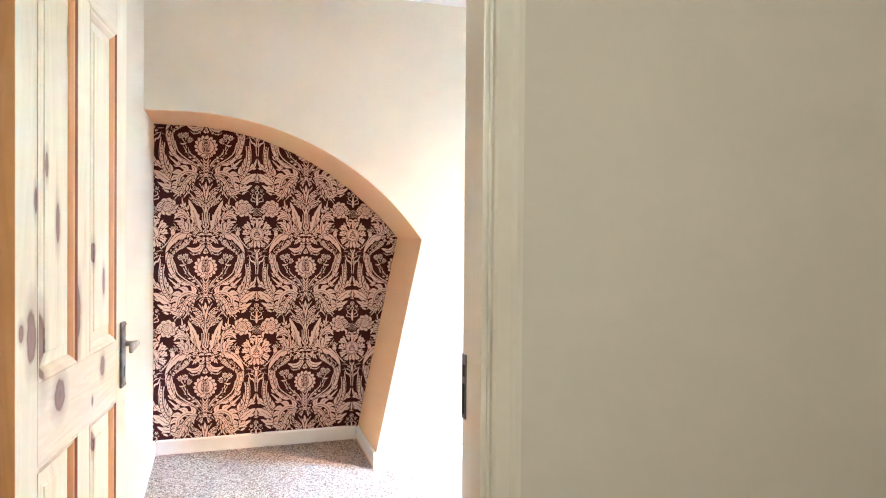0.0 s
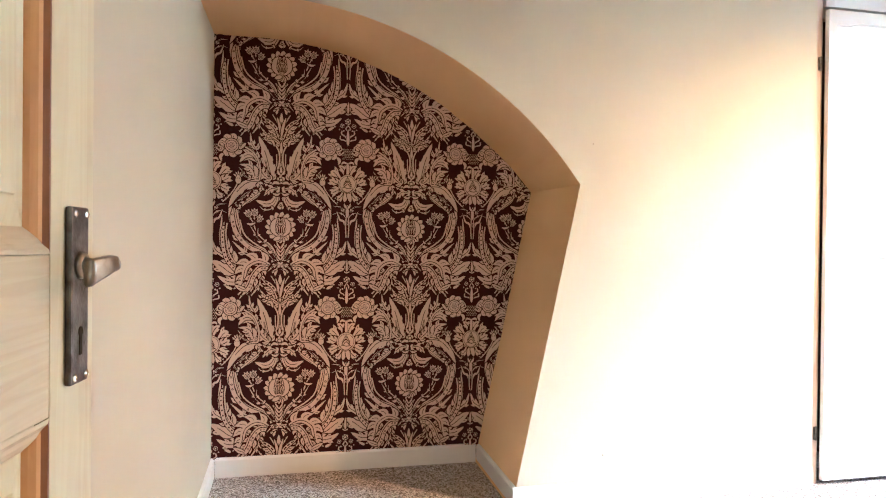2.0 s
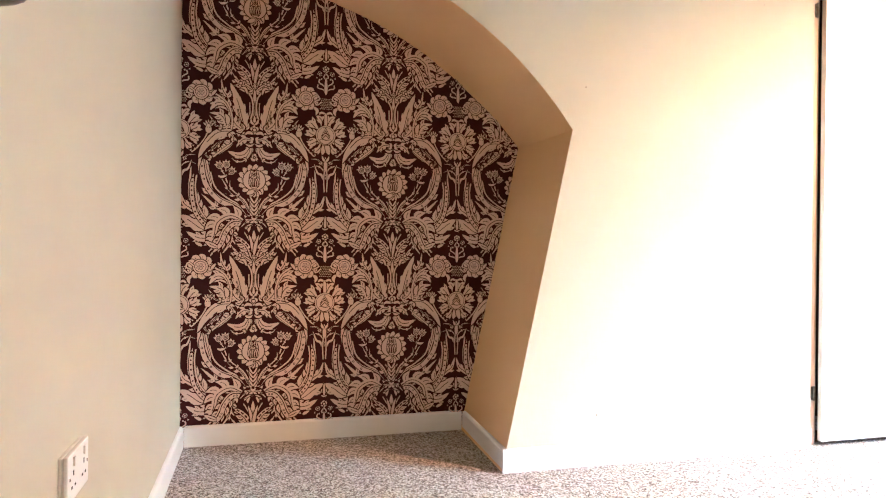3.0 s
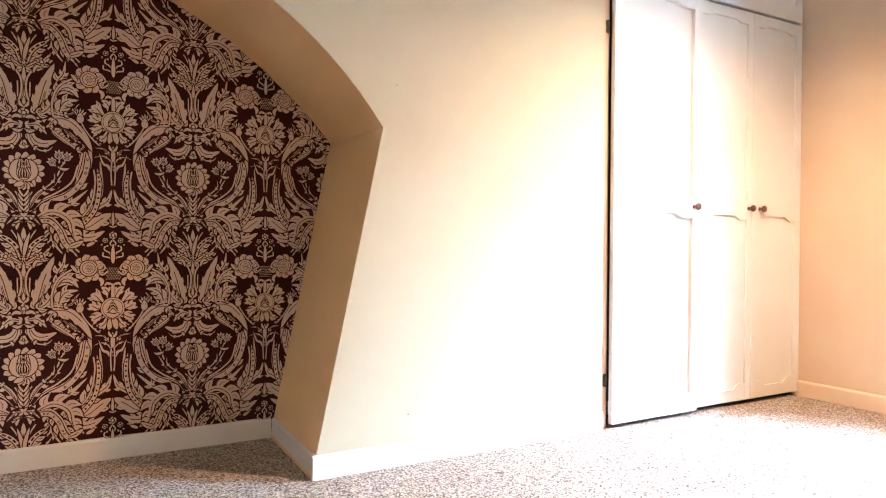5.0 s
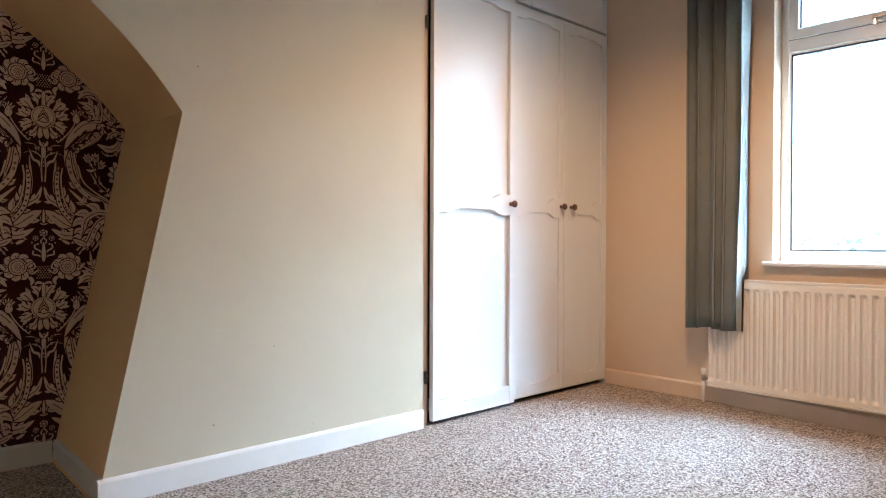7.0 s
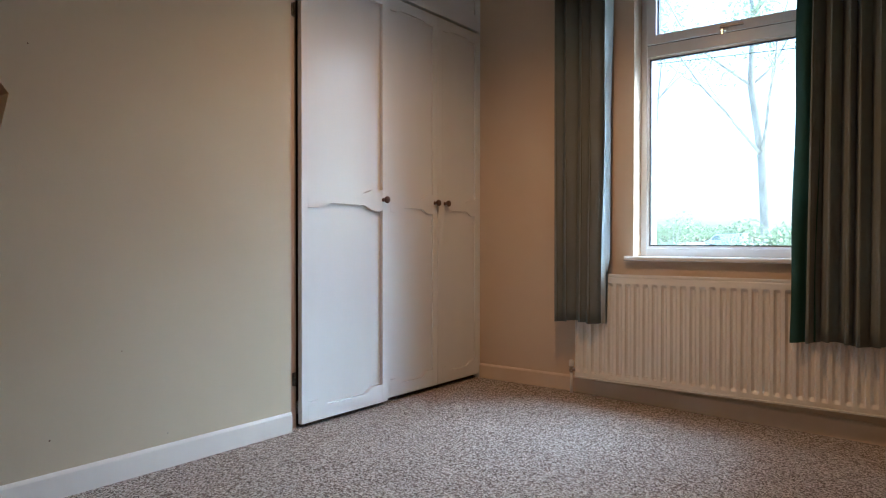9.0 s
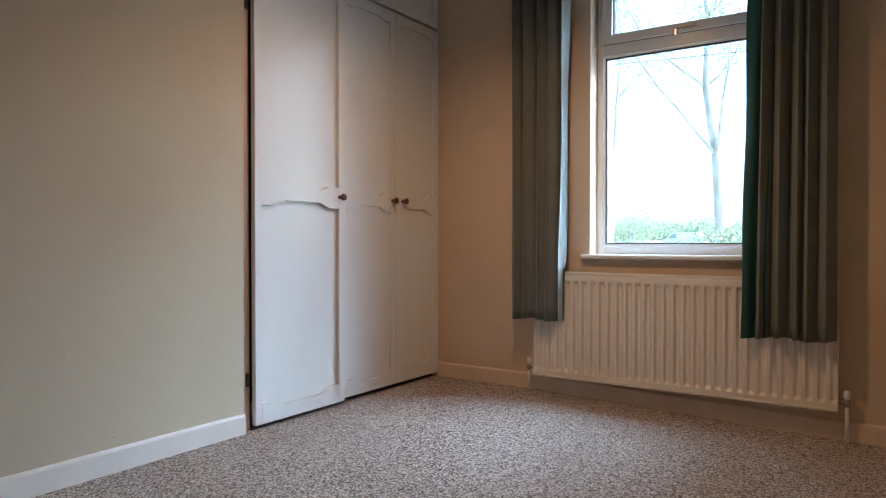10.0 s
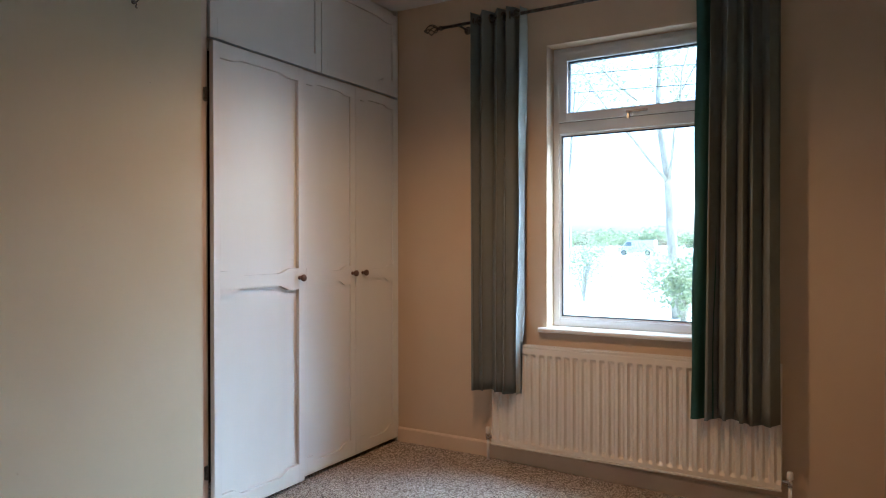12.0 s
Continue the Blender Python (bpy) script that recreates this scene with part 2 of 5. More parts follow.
def lathe(bm, profile, m, steps=20):
    """Turns (radius, height) pairs about z, and places the result by m."""
    rings = []
    for r, h in profile:
        rings.append([bm.verts.new(m @ Vector((r * math.cos(2 * math.pi * i / steps), r * math.sin(2 * math.pi * i / steps), h))) for i in range(steps)])
    for a, b in zip(rings, rings[1:]):
        for i in range(steps):
            bm.faces.new((a[i], a[(i + 1) % steps], b[(i + 1) % steps], b[i]))
    bm.faces.new(rings[0][::-1])
    bm.faces.new(rings[-1])
    return bm


def tube(bm, points, radius, steps=10):
    """A round bar through the points; radius is a number or one for each point."""
    radii = radius if isinstance(radius, (list, tuple)) else [radius] * len(points)
    points = [Vector(p) for p in points]
    rings = []
    side = None
    for i, p in enumerate(points):
        way = (points[min(i + 1, len(points) - 1)] - points[max(i - 1, 0)]).normalized()
        if side is None:
            side = way.orthogonal().normalized()
        side = (side - way * side.dot(way)).normalized()
        up = way.cross(side)
        rings.append([bm.verts.new(p + (side * math.cos(a) + up * math.sin(a)) * radii[i]) for a in (2 * math.pi * k / steps for k in range(steps))])
    for a, b in zip(rings, rings[1:]):
        for k in range(steps):
            bm.faces.new((a[k], a[(k + 1) % steps], b[(k + 1) % steps], b[k]))
    bm.faces.new(rings[0][::-1])
    bm.faces.new(rings[-1])
    return bm


def structure(name, bm, mat, label):
    ob = part(name, bm, mat, None, label)
    return tagged(ob, kind="structure")


# ---- the room's shell ----
LEFT, WINDOW_WALL, FRONT, NICHE_BACK, MAIN, CEIL = -0.12, 4.14, 1.44, 4.70, 4.06, 2.76
HALL_FACE = 1.31
OPEN_L, OPEN_R, OPEN_TOP = -0.105, 0.715, 2.03
WARDROBE_X = 2.57
WIN_Y0, WIN_Y1, WIN_Z0, WIN_Z1 = 2.165, 3.055, 0.79, 2.39

ARCH = [(LEFT, 2.02)]
for i in range(25):
    x = 0.1 + 1.313 * i / 24
    ARCH.append((x, 2.025 - 1.61 + math.sqrt(1.61 ** 2 - (x - 0.1) ** 2)))
NICHE_FOOT = 1.125


def splay(x, z):
    """The alcove opens a little towards its back: where a point of its front outline lies on the back wall."""
    rise = 0.024 * max(1 - x, 0) + 0.012 * max((x - 1.2) / 0.213, 0)
    if z < 0.01:
        return (x + 0.021, z) if x > 1 else (x, z)
    return x + 0.016 * max((x - 1.2) / 0.213, 0), z + rise


NICHE_FOOT_BACK = splay(NICHE_FOOT, 0)[0]



def sag(x, y):
    """The old floor dips a little towards the window's far corner."""
    a, b = min(max((x - 2.0) / 2.0, 0), 1), min(max((3.45 - y) / 1.75, 0), 1)
    return -0.05 * a * b


bm = bmesh.new()
nx, ny = 62, 61
grid = [[bm.verts.new((-1.6 + 0.1 * i, -1.2 + 0.1 * j, sag(-1.6 + 0.1 * i, -1.2 + 0.1 * j))) for i in range(nx)] for j in range(ny)]
for j in range(ny - 1):
    for i in range(nx - 1):
        bm.faces.new((grid[j][i], grid[j][i + 1], grid[j + 1][i + 1], grid[j + 1][i]))
box(bm, -1.6, 4.5, -1.2, 4.8, -0.2, -0.06)
structure("floor", bm, CARPET, "mottled beige and brown loop pile carpet")
structure("ceiling", a_box(LEFT, WINDOW_WALL, FRONT, NICHE_BACK, CEIL, CEIL + 0.1), CEILING, "plain off-white painted ceiling")
# Alcove reveal tinted orange: warm indirect light put into the wall's cream.
ALCOVE_GLOW = material("alcove_emulsion_warm_glow", (0.82, 0.56, 0.29), 0.7, second=(0.8, 0.545, 0.29), scale=1.6, bump=0.12, bump_scale=140, specular=0.25)
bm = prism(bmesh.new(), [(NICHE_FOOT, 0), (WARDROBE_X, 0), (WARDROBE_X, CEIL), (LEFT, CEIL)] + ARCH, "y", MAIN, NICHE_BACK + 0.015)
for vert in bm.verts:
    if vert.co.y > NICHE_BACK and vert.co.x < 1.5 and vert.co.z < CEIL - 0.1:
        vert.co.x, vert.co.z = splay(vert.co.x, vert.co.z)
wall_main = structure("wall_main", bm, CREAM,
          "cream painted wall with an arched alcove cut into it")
wall_main.data.materials.append(ALCOVE_GLOW)
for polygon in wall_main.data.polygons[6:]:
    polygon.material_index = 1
structure("wall_alcove_back", a_box(LEFT, WINDOW_WALL, NICHE_BACK + 0.015, NICHE_BACK + 0.12, 0, CEIL), CREAM, "cream wall closing the alcove and cupboard")
structure("wall_door_side", a_box(LEFT - 0.12, LEFT, HALL_FACE, NICHE_BACK + 0.12, 0, CEIL + 0.1), CREAM, "cream painted wall beside the open door")

bm = bmesh.new()
box(bm, WINDOW_WALL, WINDOW_WALL + 0.3, HALL_FACE, WIN_Y0, 0, CEIL + 0.1)
box(bm, WINDOW_WALL, WINDOW_WALL + 0.3, WIN_Y1, NICHE_BACK + 0.12, 0, CEIL + 0.1)
box(bm, WINDOW_WALL, WINDOW_WALL + 0.3, WIN_Y0, WIN_Y1, 0, WIN_Z0 - 0.025)
box(bm, WINDOW_WALL, WINDOW_WALL + 0.3, WIN_Y0, WIN_Y1, WIN_Z1, CEIL + 0.1)
structure("wall_window", bm, LAMPLIT_CREAM, "cream painted wall pierced by the window, lamplight tinted in")

bm = bmesh.new()
box(bm, OPEN_R + 0.03, WINDOW_WALL, HALL_FACE + 0.01, FRONT, 0, CEIL + 0.1)
box(bm, LEFT, OPEN_R + 0.03, HALL_FACE + 0.01, FRONT, OPEN_TOP + 0.03, CEIL + 0.1)
structure("wall_doorway", bm, CREAM, "cream painted wall with the doorway")
bm = bmesh.new()
box(bm, OPEN_R + 0.03, 1.9, HALL_FACE, HALL_FACE + 0.01, 0, 2.5)
box(bm, LEFT, OPEN_R + 0.03, HALL_FACE, HALL_FACE + 0.01, OPEN_TOP + 0.03, 2.5)
box(bm, -1.6, LEFT - 0.12, HALL_FACE, HALL_FACE + 0.12, 0, 2.5)
structure("wall_hall_face", bm, HALL, "beige painted hall side of the wall")
structure("wall_hall_back", a_box(-1.6, 1.9, -1.2, -1.08, 0, 2.5), HALL, "beige painted hall wall")
structure("wall_hall_end", a_box(-1.72, -1.6, -1.2, HALL_FACE + 0.12, 0, 2.5), HALL, "beige painted end wall of the hall")
structure("wall_hall_far", a_box(1.9, 2.02, -1.2, HALL_FACE, 0, 2.5), HALL, "beige painted far wall of the hall")
structure("ceiling_hall", a_box(-1.6, 1.9, -1.2, HALL_FACE, 2.5, 2.6), CEILING, "plain off-white hall ceiling")

# door lining and architrave
bm = bmesh.new()
box(bm, OPEN_L - 0.015, OPEN_L, HALL_FACE, FRONT - 0.012, 0, OPEN_TOP, 0.002)
structure("door_lining_hinge_side", bm, CREAM_GLOSS, "cream gloss door lining on the hinge side")
bm = bmesh.new()
box(bm, OPEN_R, OPEN_R + 0.03, HALL_FACE, FRONT, 0, OPEN_TOP, 0.002)
box(bm, OPEN_R - 0.012, OPEN_R, HALL_FACE + 0.0, HALL_FACE + 0.055, 0, OPEN_TOP - 0.012, 0.003)
structure("door_lining_lock_side", bm, CREAM_GLOSS, "cream gloss door lining with a raised stop")
bm = bmesh.new()
box(bm, OPEN_L, OPEN_R, HALL_FACE, FRONT, OPEN_TOP, OPEN_TOP + 0.03, 0.002)
structure("door_lining_head", bm, CREAM_GLOSS, "cream gloss door lining head")
bm = bmesh.new()
prism(bm, [(OPEN_R + 0.006, HALL_FACE), (OPEN_R + 0.006, HALL_FACE - 0.012), (OPEN_R + 0.012, HALL_FACE - 0.016), (OPEN_R + 0.04, HALL_FACE - 0.014), (OPEN_R + 0.05, HALL_FACE - 0.02), (OPEN_R + 0.062, HALL_FACE - 0.018), (OPEN_R + 0.066, HALL_FACE)], "z", 0, OPEN_TOP + 0.06)
structure("architrave", bm, CREAM_GLOSS, "moulded cream gloss architrave round the doorway")

strike = thing("strike_plate", pose(OPEN_R, 1.415, 1.03), "worn dark steel strike plate set in the cream door lining", "door hardware")
part("plate", a_box(OPEN_R - 0.0025, OPEN_R, 1.416, 1.4385, 0.99, 1.12, bevel=0.0008), IRON, strike)
part("keep_hole", a_box(OPEN_R - 0.0035, OPEN_R - 0.0025, 1.421, 1.433, 1.0, 1.06), DARK, strike)
part("latch_hole", a_box(OPEN_R - 0.0035, OPEN_R - 0.0025, 1.421, 1.433, 1.075, 1.098), DARK, strike)


def baseboard(name, outline, label="white painted plain baseboard", paint=GLOSS):
    """A baseboard along two points: its front edge from a to b, with the wall to its left."""
    a, b = (Vector((*p, 0)) for p in outline)
    way = (b - a).normalized()
    back = Vector((-way.y, way.x, 0)) * 0.016
    bm = bmesh.new()
    profile = [(0, -0.003), (0, 0.08), (0.3, 0.087), (0.6, 0.09), (1, 0.09), (1, -0.003)]
    ends = []
    for end in (a, b):
        ends.append([bm.verts.new(end + back * k + Vector((0, 0, h + sag(end.x, end.y)))) for k, h in profile])
    bm.faces.new(ends[0])
    bm.faces.new(ends[1][::-1])
    for i in range(len(profile)):
        j = (i + 1) % len(profile)
        bm.faces.new((ends[0][i], ends[1][i], ends[1][j], ends[0][j]))
    return structure(name, bm, paint, label)


baseboard("baseboard", ((NICHE_FOOT - 0.0, MAIN - 0.016), (WARDROBE_X - 0.005, MAIN - 0.016)))
baseboard("baseboard", ((LEFT + 0.018, NICHE_BACK - 0.018), (NICHE_FOOT_BACK, NICHE_BACK - 0.018)))
baseboard("baseboard", ((NICHE_FOOT_BACK + 0.002, NICHE_BACK - 0.02), (NICHE_FOOT + 0.002, MAIN - 0.012)), "cream painted baseboard inside the alcove")
baseboard("baseboard", ((LEFT + 0.016, FRONT + 0.03), (LEFT + 0.016, NICHE_BACK - 0.002)))
baseboard("baseboard", ((WINDOW_WALL - 0.016, MAIN + 0.008), (WINDOW_WALL - 0.016, 3.45)), "gloss painted baseboard with lamplight tinted in", LAMPLIT_GLOSS)
baseboard("baseboard", ((WINDOW_WALL - 0.016, 3.449), (WINDOW_WALL - 0.016, 1.7)), "gloss painted baseboard with lamplight tinted in", LAMPLIT_GLOSS)
baseboard("baseboard", ((WINDOW_WALL - 0.016, 1.699), (WINDOW_WALL - 0.016, FRONT + 0.002)), "gloss painted baseboard with lamplight tinted in", LAMPLIT_GLOSS)
baseboard("baseboard", ((WINDOW_WALL - 0.018, FRONT + 0.016), (OPEN_R + 0.1, FRONT + 0.016)))

# ---- window ----


def window():
    frame = tagged(new("window_1"), "white plastic double-glazed window with a top-hung fanlight", "window", kind="structure")
    x0, x1 = 4.245, 4.305
    mid0, mid1 = 1.898, 1.975
    bm = bmesh.new()
    for sides in ((WIN_Y0, WIN_Y0 + 0.036, WIN_Z0, WIN_Z1), (WIN_Y1 - 0.036, WIN_Y1, WIN_Z0, WIN_Z1)):
        box(bm, x0, x1, *sides, 0.004)
    for z0, z1 in ((WIN_Z0, WIN_Z0 + 0.045), (WIN_Z1 - 0.04, WIN_Z1), (mid0, mid1)):
        box(bm, x0 + 0.001, x1 - 0.001, WIN_Y0 + 0.035, WIN_Y1 - 0.035, z0, z1, 0.004)
    part("window_frame", bm, PVC, frame)
    sash = part("sash", sash_ring(WIN_Y0 + 0.04, WIN_Y1 - 0.04, mid1 - 0.012, WIN_Z1 - 0.03, 0.05, x0 - 0.018, x1 - 0.01), PVC, frame, "opening white plastic fanlight sash")
    gasket = sash_ring(WIN_Y0 + 0.0885, WIN_Y1 - 0.0885, mid1 + 0.0365, WIN_Z1 - 0.0785, 0.008, x0 + 0.004, x1 - 0.02)
    part("gasket", gasket, RUBBER, sash)
    # Thin black ring that draws the shadow at the sash's step.
    part("sash_shadow_line", sash_ring(WIN_Y0 + 0.0375, WIN_Y1 - 0.0375, mid1 - 0.0145, WIN_Z1 - 0.0275, 0.0024, x0 - 0.003, x0 - 0.0005), RUBBER, sash)
    part("bead", sash_ring(WIN_Y0 + 0.0365, WIN_Y1 - 0.0365, WIN_Z0 + 0.0455, mid0 - 0.0005, 0.011, x0 + 0.006, x0 + 0.0115), PVC, frame)
    part("gasket", sash_ring(WIN_Y0 + 0.0465, WIN_Y1 - 0.0465, WIN_Z0 + 0.0555, mid0 - 0.0105, 0.007, x0 + 0.007, x1 - 0.03), RUBBER, frame)
    for name, y0, y1, z0, z1 in (("pane", WIN_Y0 + 0.038, WIN_Y1 - 0.038, WIN_Z0 + 0.047, mid0 - 0.002), ("pane", WIN_Y0 + 0.091, WIN_Y1 - 0.091, mid1 + 0.039, WIN_Z1 - 0.081)):
        pane = part(name, a_box(4.277, 4.281, y0, y1, z0, z1), GLASS, frame)
        pane.visible_shadow = False
    y = (WIN_Y0 + WIN_Y1) / 2
    latch = part("latch", a_box(x0 - 0.03, x0 - 0.0145, y - 0.022, y + 0.022, mid1 - 0.008, mid1 + 0.022, bevel=0.004), PVC, frame, "white and chrome fanlight latch")
    part("lever", a_box(x0 - 0.042, x0 - 0.0305, y - 0.105, y + 0.012, mid1 + 0.004, mid1 + 0.018, bevel=0.004), STEEL, latch, "dull grey lever arm")
    part("peg", a_box(x0 - 0.04, x0 - 0.0305, y - 0.006, y + 0.008, mid1 - 0.03, mid1 + 0.003, bevel=0.003), CHROME, latch)
    bm = bmesh.new()
    prism(bm, [(x0, WIN_Z0 - 0.025), (4.105, WIN_Z0 - 0.025), (4.1, WIN_Z0 - 0.019), (4.1, WIN_Z0 - 0.007), (4.106, WIN_Z0), (x0, WIN_Z0)], "y", WIN_Y0, WIN_Y1)
    for a, b in ((WIN_Y0 - 0.04, WIN_Y0), (WIN_Y1, WIN_Y1 + 0.04)):
        prism(bm, [(WINDOW_WALL, WIN_Z0 - 0.025), (4.105, WIN_Z0 - 0.025), (4.1, WIN_Z0 - 0.019), (4.1, WIN_Z0 - 0.007), (4.106, WIN_Z0), (WINDOW_WALL, WIN_Z0)], "y", a, b)
    part("window_sill", bm, GLOSS, frame, "white gloss window board")
    bm = bmesh.new()
    box(bm, x1, 4.5, WIN_Y0, WIN_Y1, WIN_Z0 - 0.02, WIN_Z0 + 0.004, 0.003)
    part("outer_sill", bm, PVC, frame)


def sash_ring(y0, y1, z0, z1, w, x0, x1):
    bm = bmesh.new()
    b = min(0.004, w / 4)
    box(bm, x0, x1, y0, y0 + w, z0, z1, b)
    box(bm, x0, x1, y1 - w, y1, z0, z1, b)
    box(bm, x0 + 0.0004, x1 - 0.0004, y0 + w * 0.9, y1 - w * 0.9, z0, z0 + w, b)
    box(bm, x0 + 0.0004, x1 - 0.0004, y0 + w * 0.9, y1 - w * 0.9, z1 - w, z1, b)
    return bm


window()

# ---- wardrobe ----


def rail(bm, x0, x1, low, high, y0, y1, n=28):
    """A board whose lower and upper edges are functions of the place along it, from 0 to 1."""
    outline = [(x0 + (x1 - x0) * i / n, low(i / n)) for i in range(n + 1)] + [(x0 + (x1 - x0) * i / n, high(i / n)) for i in range(n, -1, -1)]
    return prism(bm, outline, "y", y0, y1)


def ogee(s):
    """0 at both ends, 1 in the middle, with a little step at each shoulder."""
    e = min(s, 1 - s)
    t = min(max((e - 0.12) / 0.16, 0), 1)
    return t * t * (3 - 2 * t)


def cupboard_door(parent, x0, x1, z0, z1, y, split=True, stile=0.045, relief=0.010):
    """A slab with planted stiles and wavy rails."""
    door = part("door", a_box(x0, x1, y + relief + 0.0002, y + 0.026, z0, z1, bevel=0.0015), WARDROBE, parent)
    for s in (x0, x1 - stile):
        part("stile", a_box(s, s + stile, y, y + relief, z0, z1, bevel=0.0022), WARDROBE, door)
    a, b = x0 + stile, x1 - stile
    height = z1 - z0
    bm = rail(bmesh.new(), a, b, lambda s: z0 + 0.001, lambda s: z0 + 0.095 - 0.03 * ogee(s), y + 0.0004, y + relief)
    part("bottom_rail", bm, WARDROBE, door)
    bm = rail(bmesh.new(), a, b, lambda s: z1 - 0.07 + 0.014 * ogee(s), lambda s: z1 - 0.001, y + 0.0004, y + relief)
    part("top_rail", bm, WARDROBE, door)
    if split:
        bm = rail(bmesh.new(), a, b, lambda s: 1.03 + 0.026 * ogee(s), lambda s: 1.14 - 0.024 * ogee(s), y + 0.0004, y + relief)
        part("middle_rail", bm, WARDROBE, door)
    return door


def knob(parent, x, y, z):
    m = Matrix.Translation((x, y, z)) @ Matrix.Rotation(radians(90), 4, "X")
    bm = lathe(bmesh.new(), [(0.011, 0), (0.011, 0.003), (0.008, 0.006), (0.0075, 0.014), (0.012, 0.018), (0.0175, 0.024), (0.019, 0.03), (0.017, 0.036), (0.01, 0.040), (0.002, 0.0412)], m)
    return part("knob", bm, KNOBWOOD, parent, "turned dark wooden knob", smooth=True)


def butt_hinge(parent, x, y, z):
    bm = bmesh.new()
    box(bm, x - 0.011, x + 0.011, y - 0.004, y, z - 0.03, z + 0.03, 0.001)
    tube(bm, [(x, y - 0.007, z - 0.032), (x, y - 0.007, z + 0.032)], 0.0055)
    return part("hinge", bm, IRON, parent, "dark steel butt hinge")


wardrobe = thing("wardrobe", pose(WARDROBE_X, 4.08, 0), "built-in white painted wardrobe with wavy planted panels, one door proud", "wardrobe")
part("post", a_box(WARDROBE_X, WARDROBE_X + 0.052, 4.084, 4.13, 0.0, CEIL - 0.001, bevel=0.002), UNPAINTED, wardrobe, "bare pinkish timber frame post")
part("post", a_box(WINDOW_WALL - 0.012, WINDOW_WALL, 4.074, 4.13, 0.0, CEIL - 0.001, bevel=0.002), WARDROBE, wardrobe)
part("crossbar", a_box(WARDROBE_X + 0.053, WINDOW_WALL - 0.013, 4.14, 4.165, 2.17, 2.235), UNPAINTED, wardrobe)
part("plinth", a_box(WARDROBE_X + 0.053, WINDOW_WALL - 0.013, 4.115, 4.13, 0.0, 0.05), DARK, wardrobe, "recessed plinth, near-black for the shade under the doors")
part("top_infill", a_box(WARDROBE_X + 0.053, WINDOW_WALL - 0.013, 4.105, 4.13, CEIL - 0.03, CEIL - 0.001), WARDROBE, wardrobe)
part("carcass", a_box(WARDROBE_X + 0.053, WINDOW_WALL - 0.013, 4.5, 4.55, 0.0, CEIL - 0.03), DARK, wardrobe, "inside of the wardrobe, near-black for its shade")
door_a = cupboard_door(wardrobe, 2.622, 3.218, 0.022, 2.185, 4.044, relief=0.021, stile=0.04)
knob(door_a, 3.182, 4.044, 1.09)
butt_hinge(door_a, 2.607, 4.082, 0.232)
butt_hinge(door_a, 2.607, 4.082, 1.941)
door_b = cupboard_door(wardrobe, 3.223, 3.69, 0.026, 2.19, 4.072)
knob(door_b, 3.661, 4.072, 1.096)
door_c = cupboard_door(wardrobe, 3.693, 4.124, 0.026, 2.19, 4.072)
knob(door_c, 3.758, 4.072, 1.096)
cupboard_door(wardrobe, 2.628, 3.39, 2.205, CEIL - 0.035, 4.072, split=False)
cupboard_door(wardrobe, 3.396, 4.124, 2.205, CEIL - 0.035, 4.072, split=False)

# ---- radiator ----


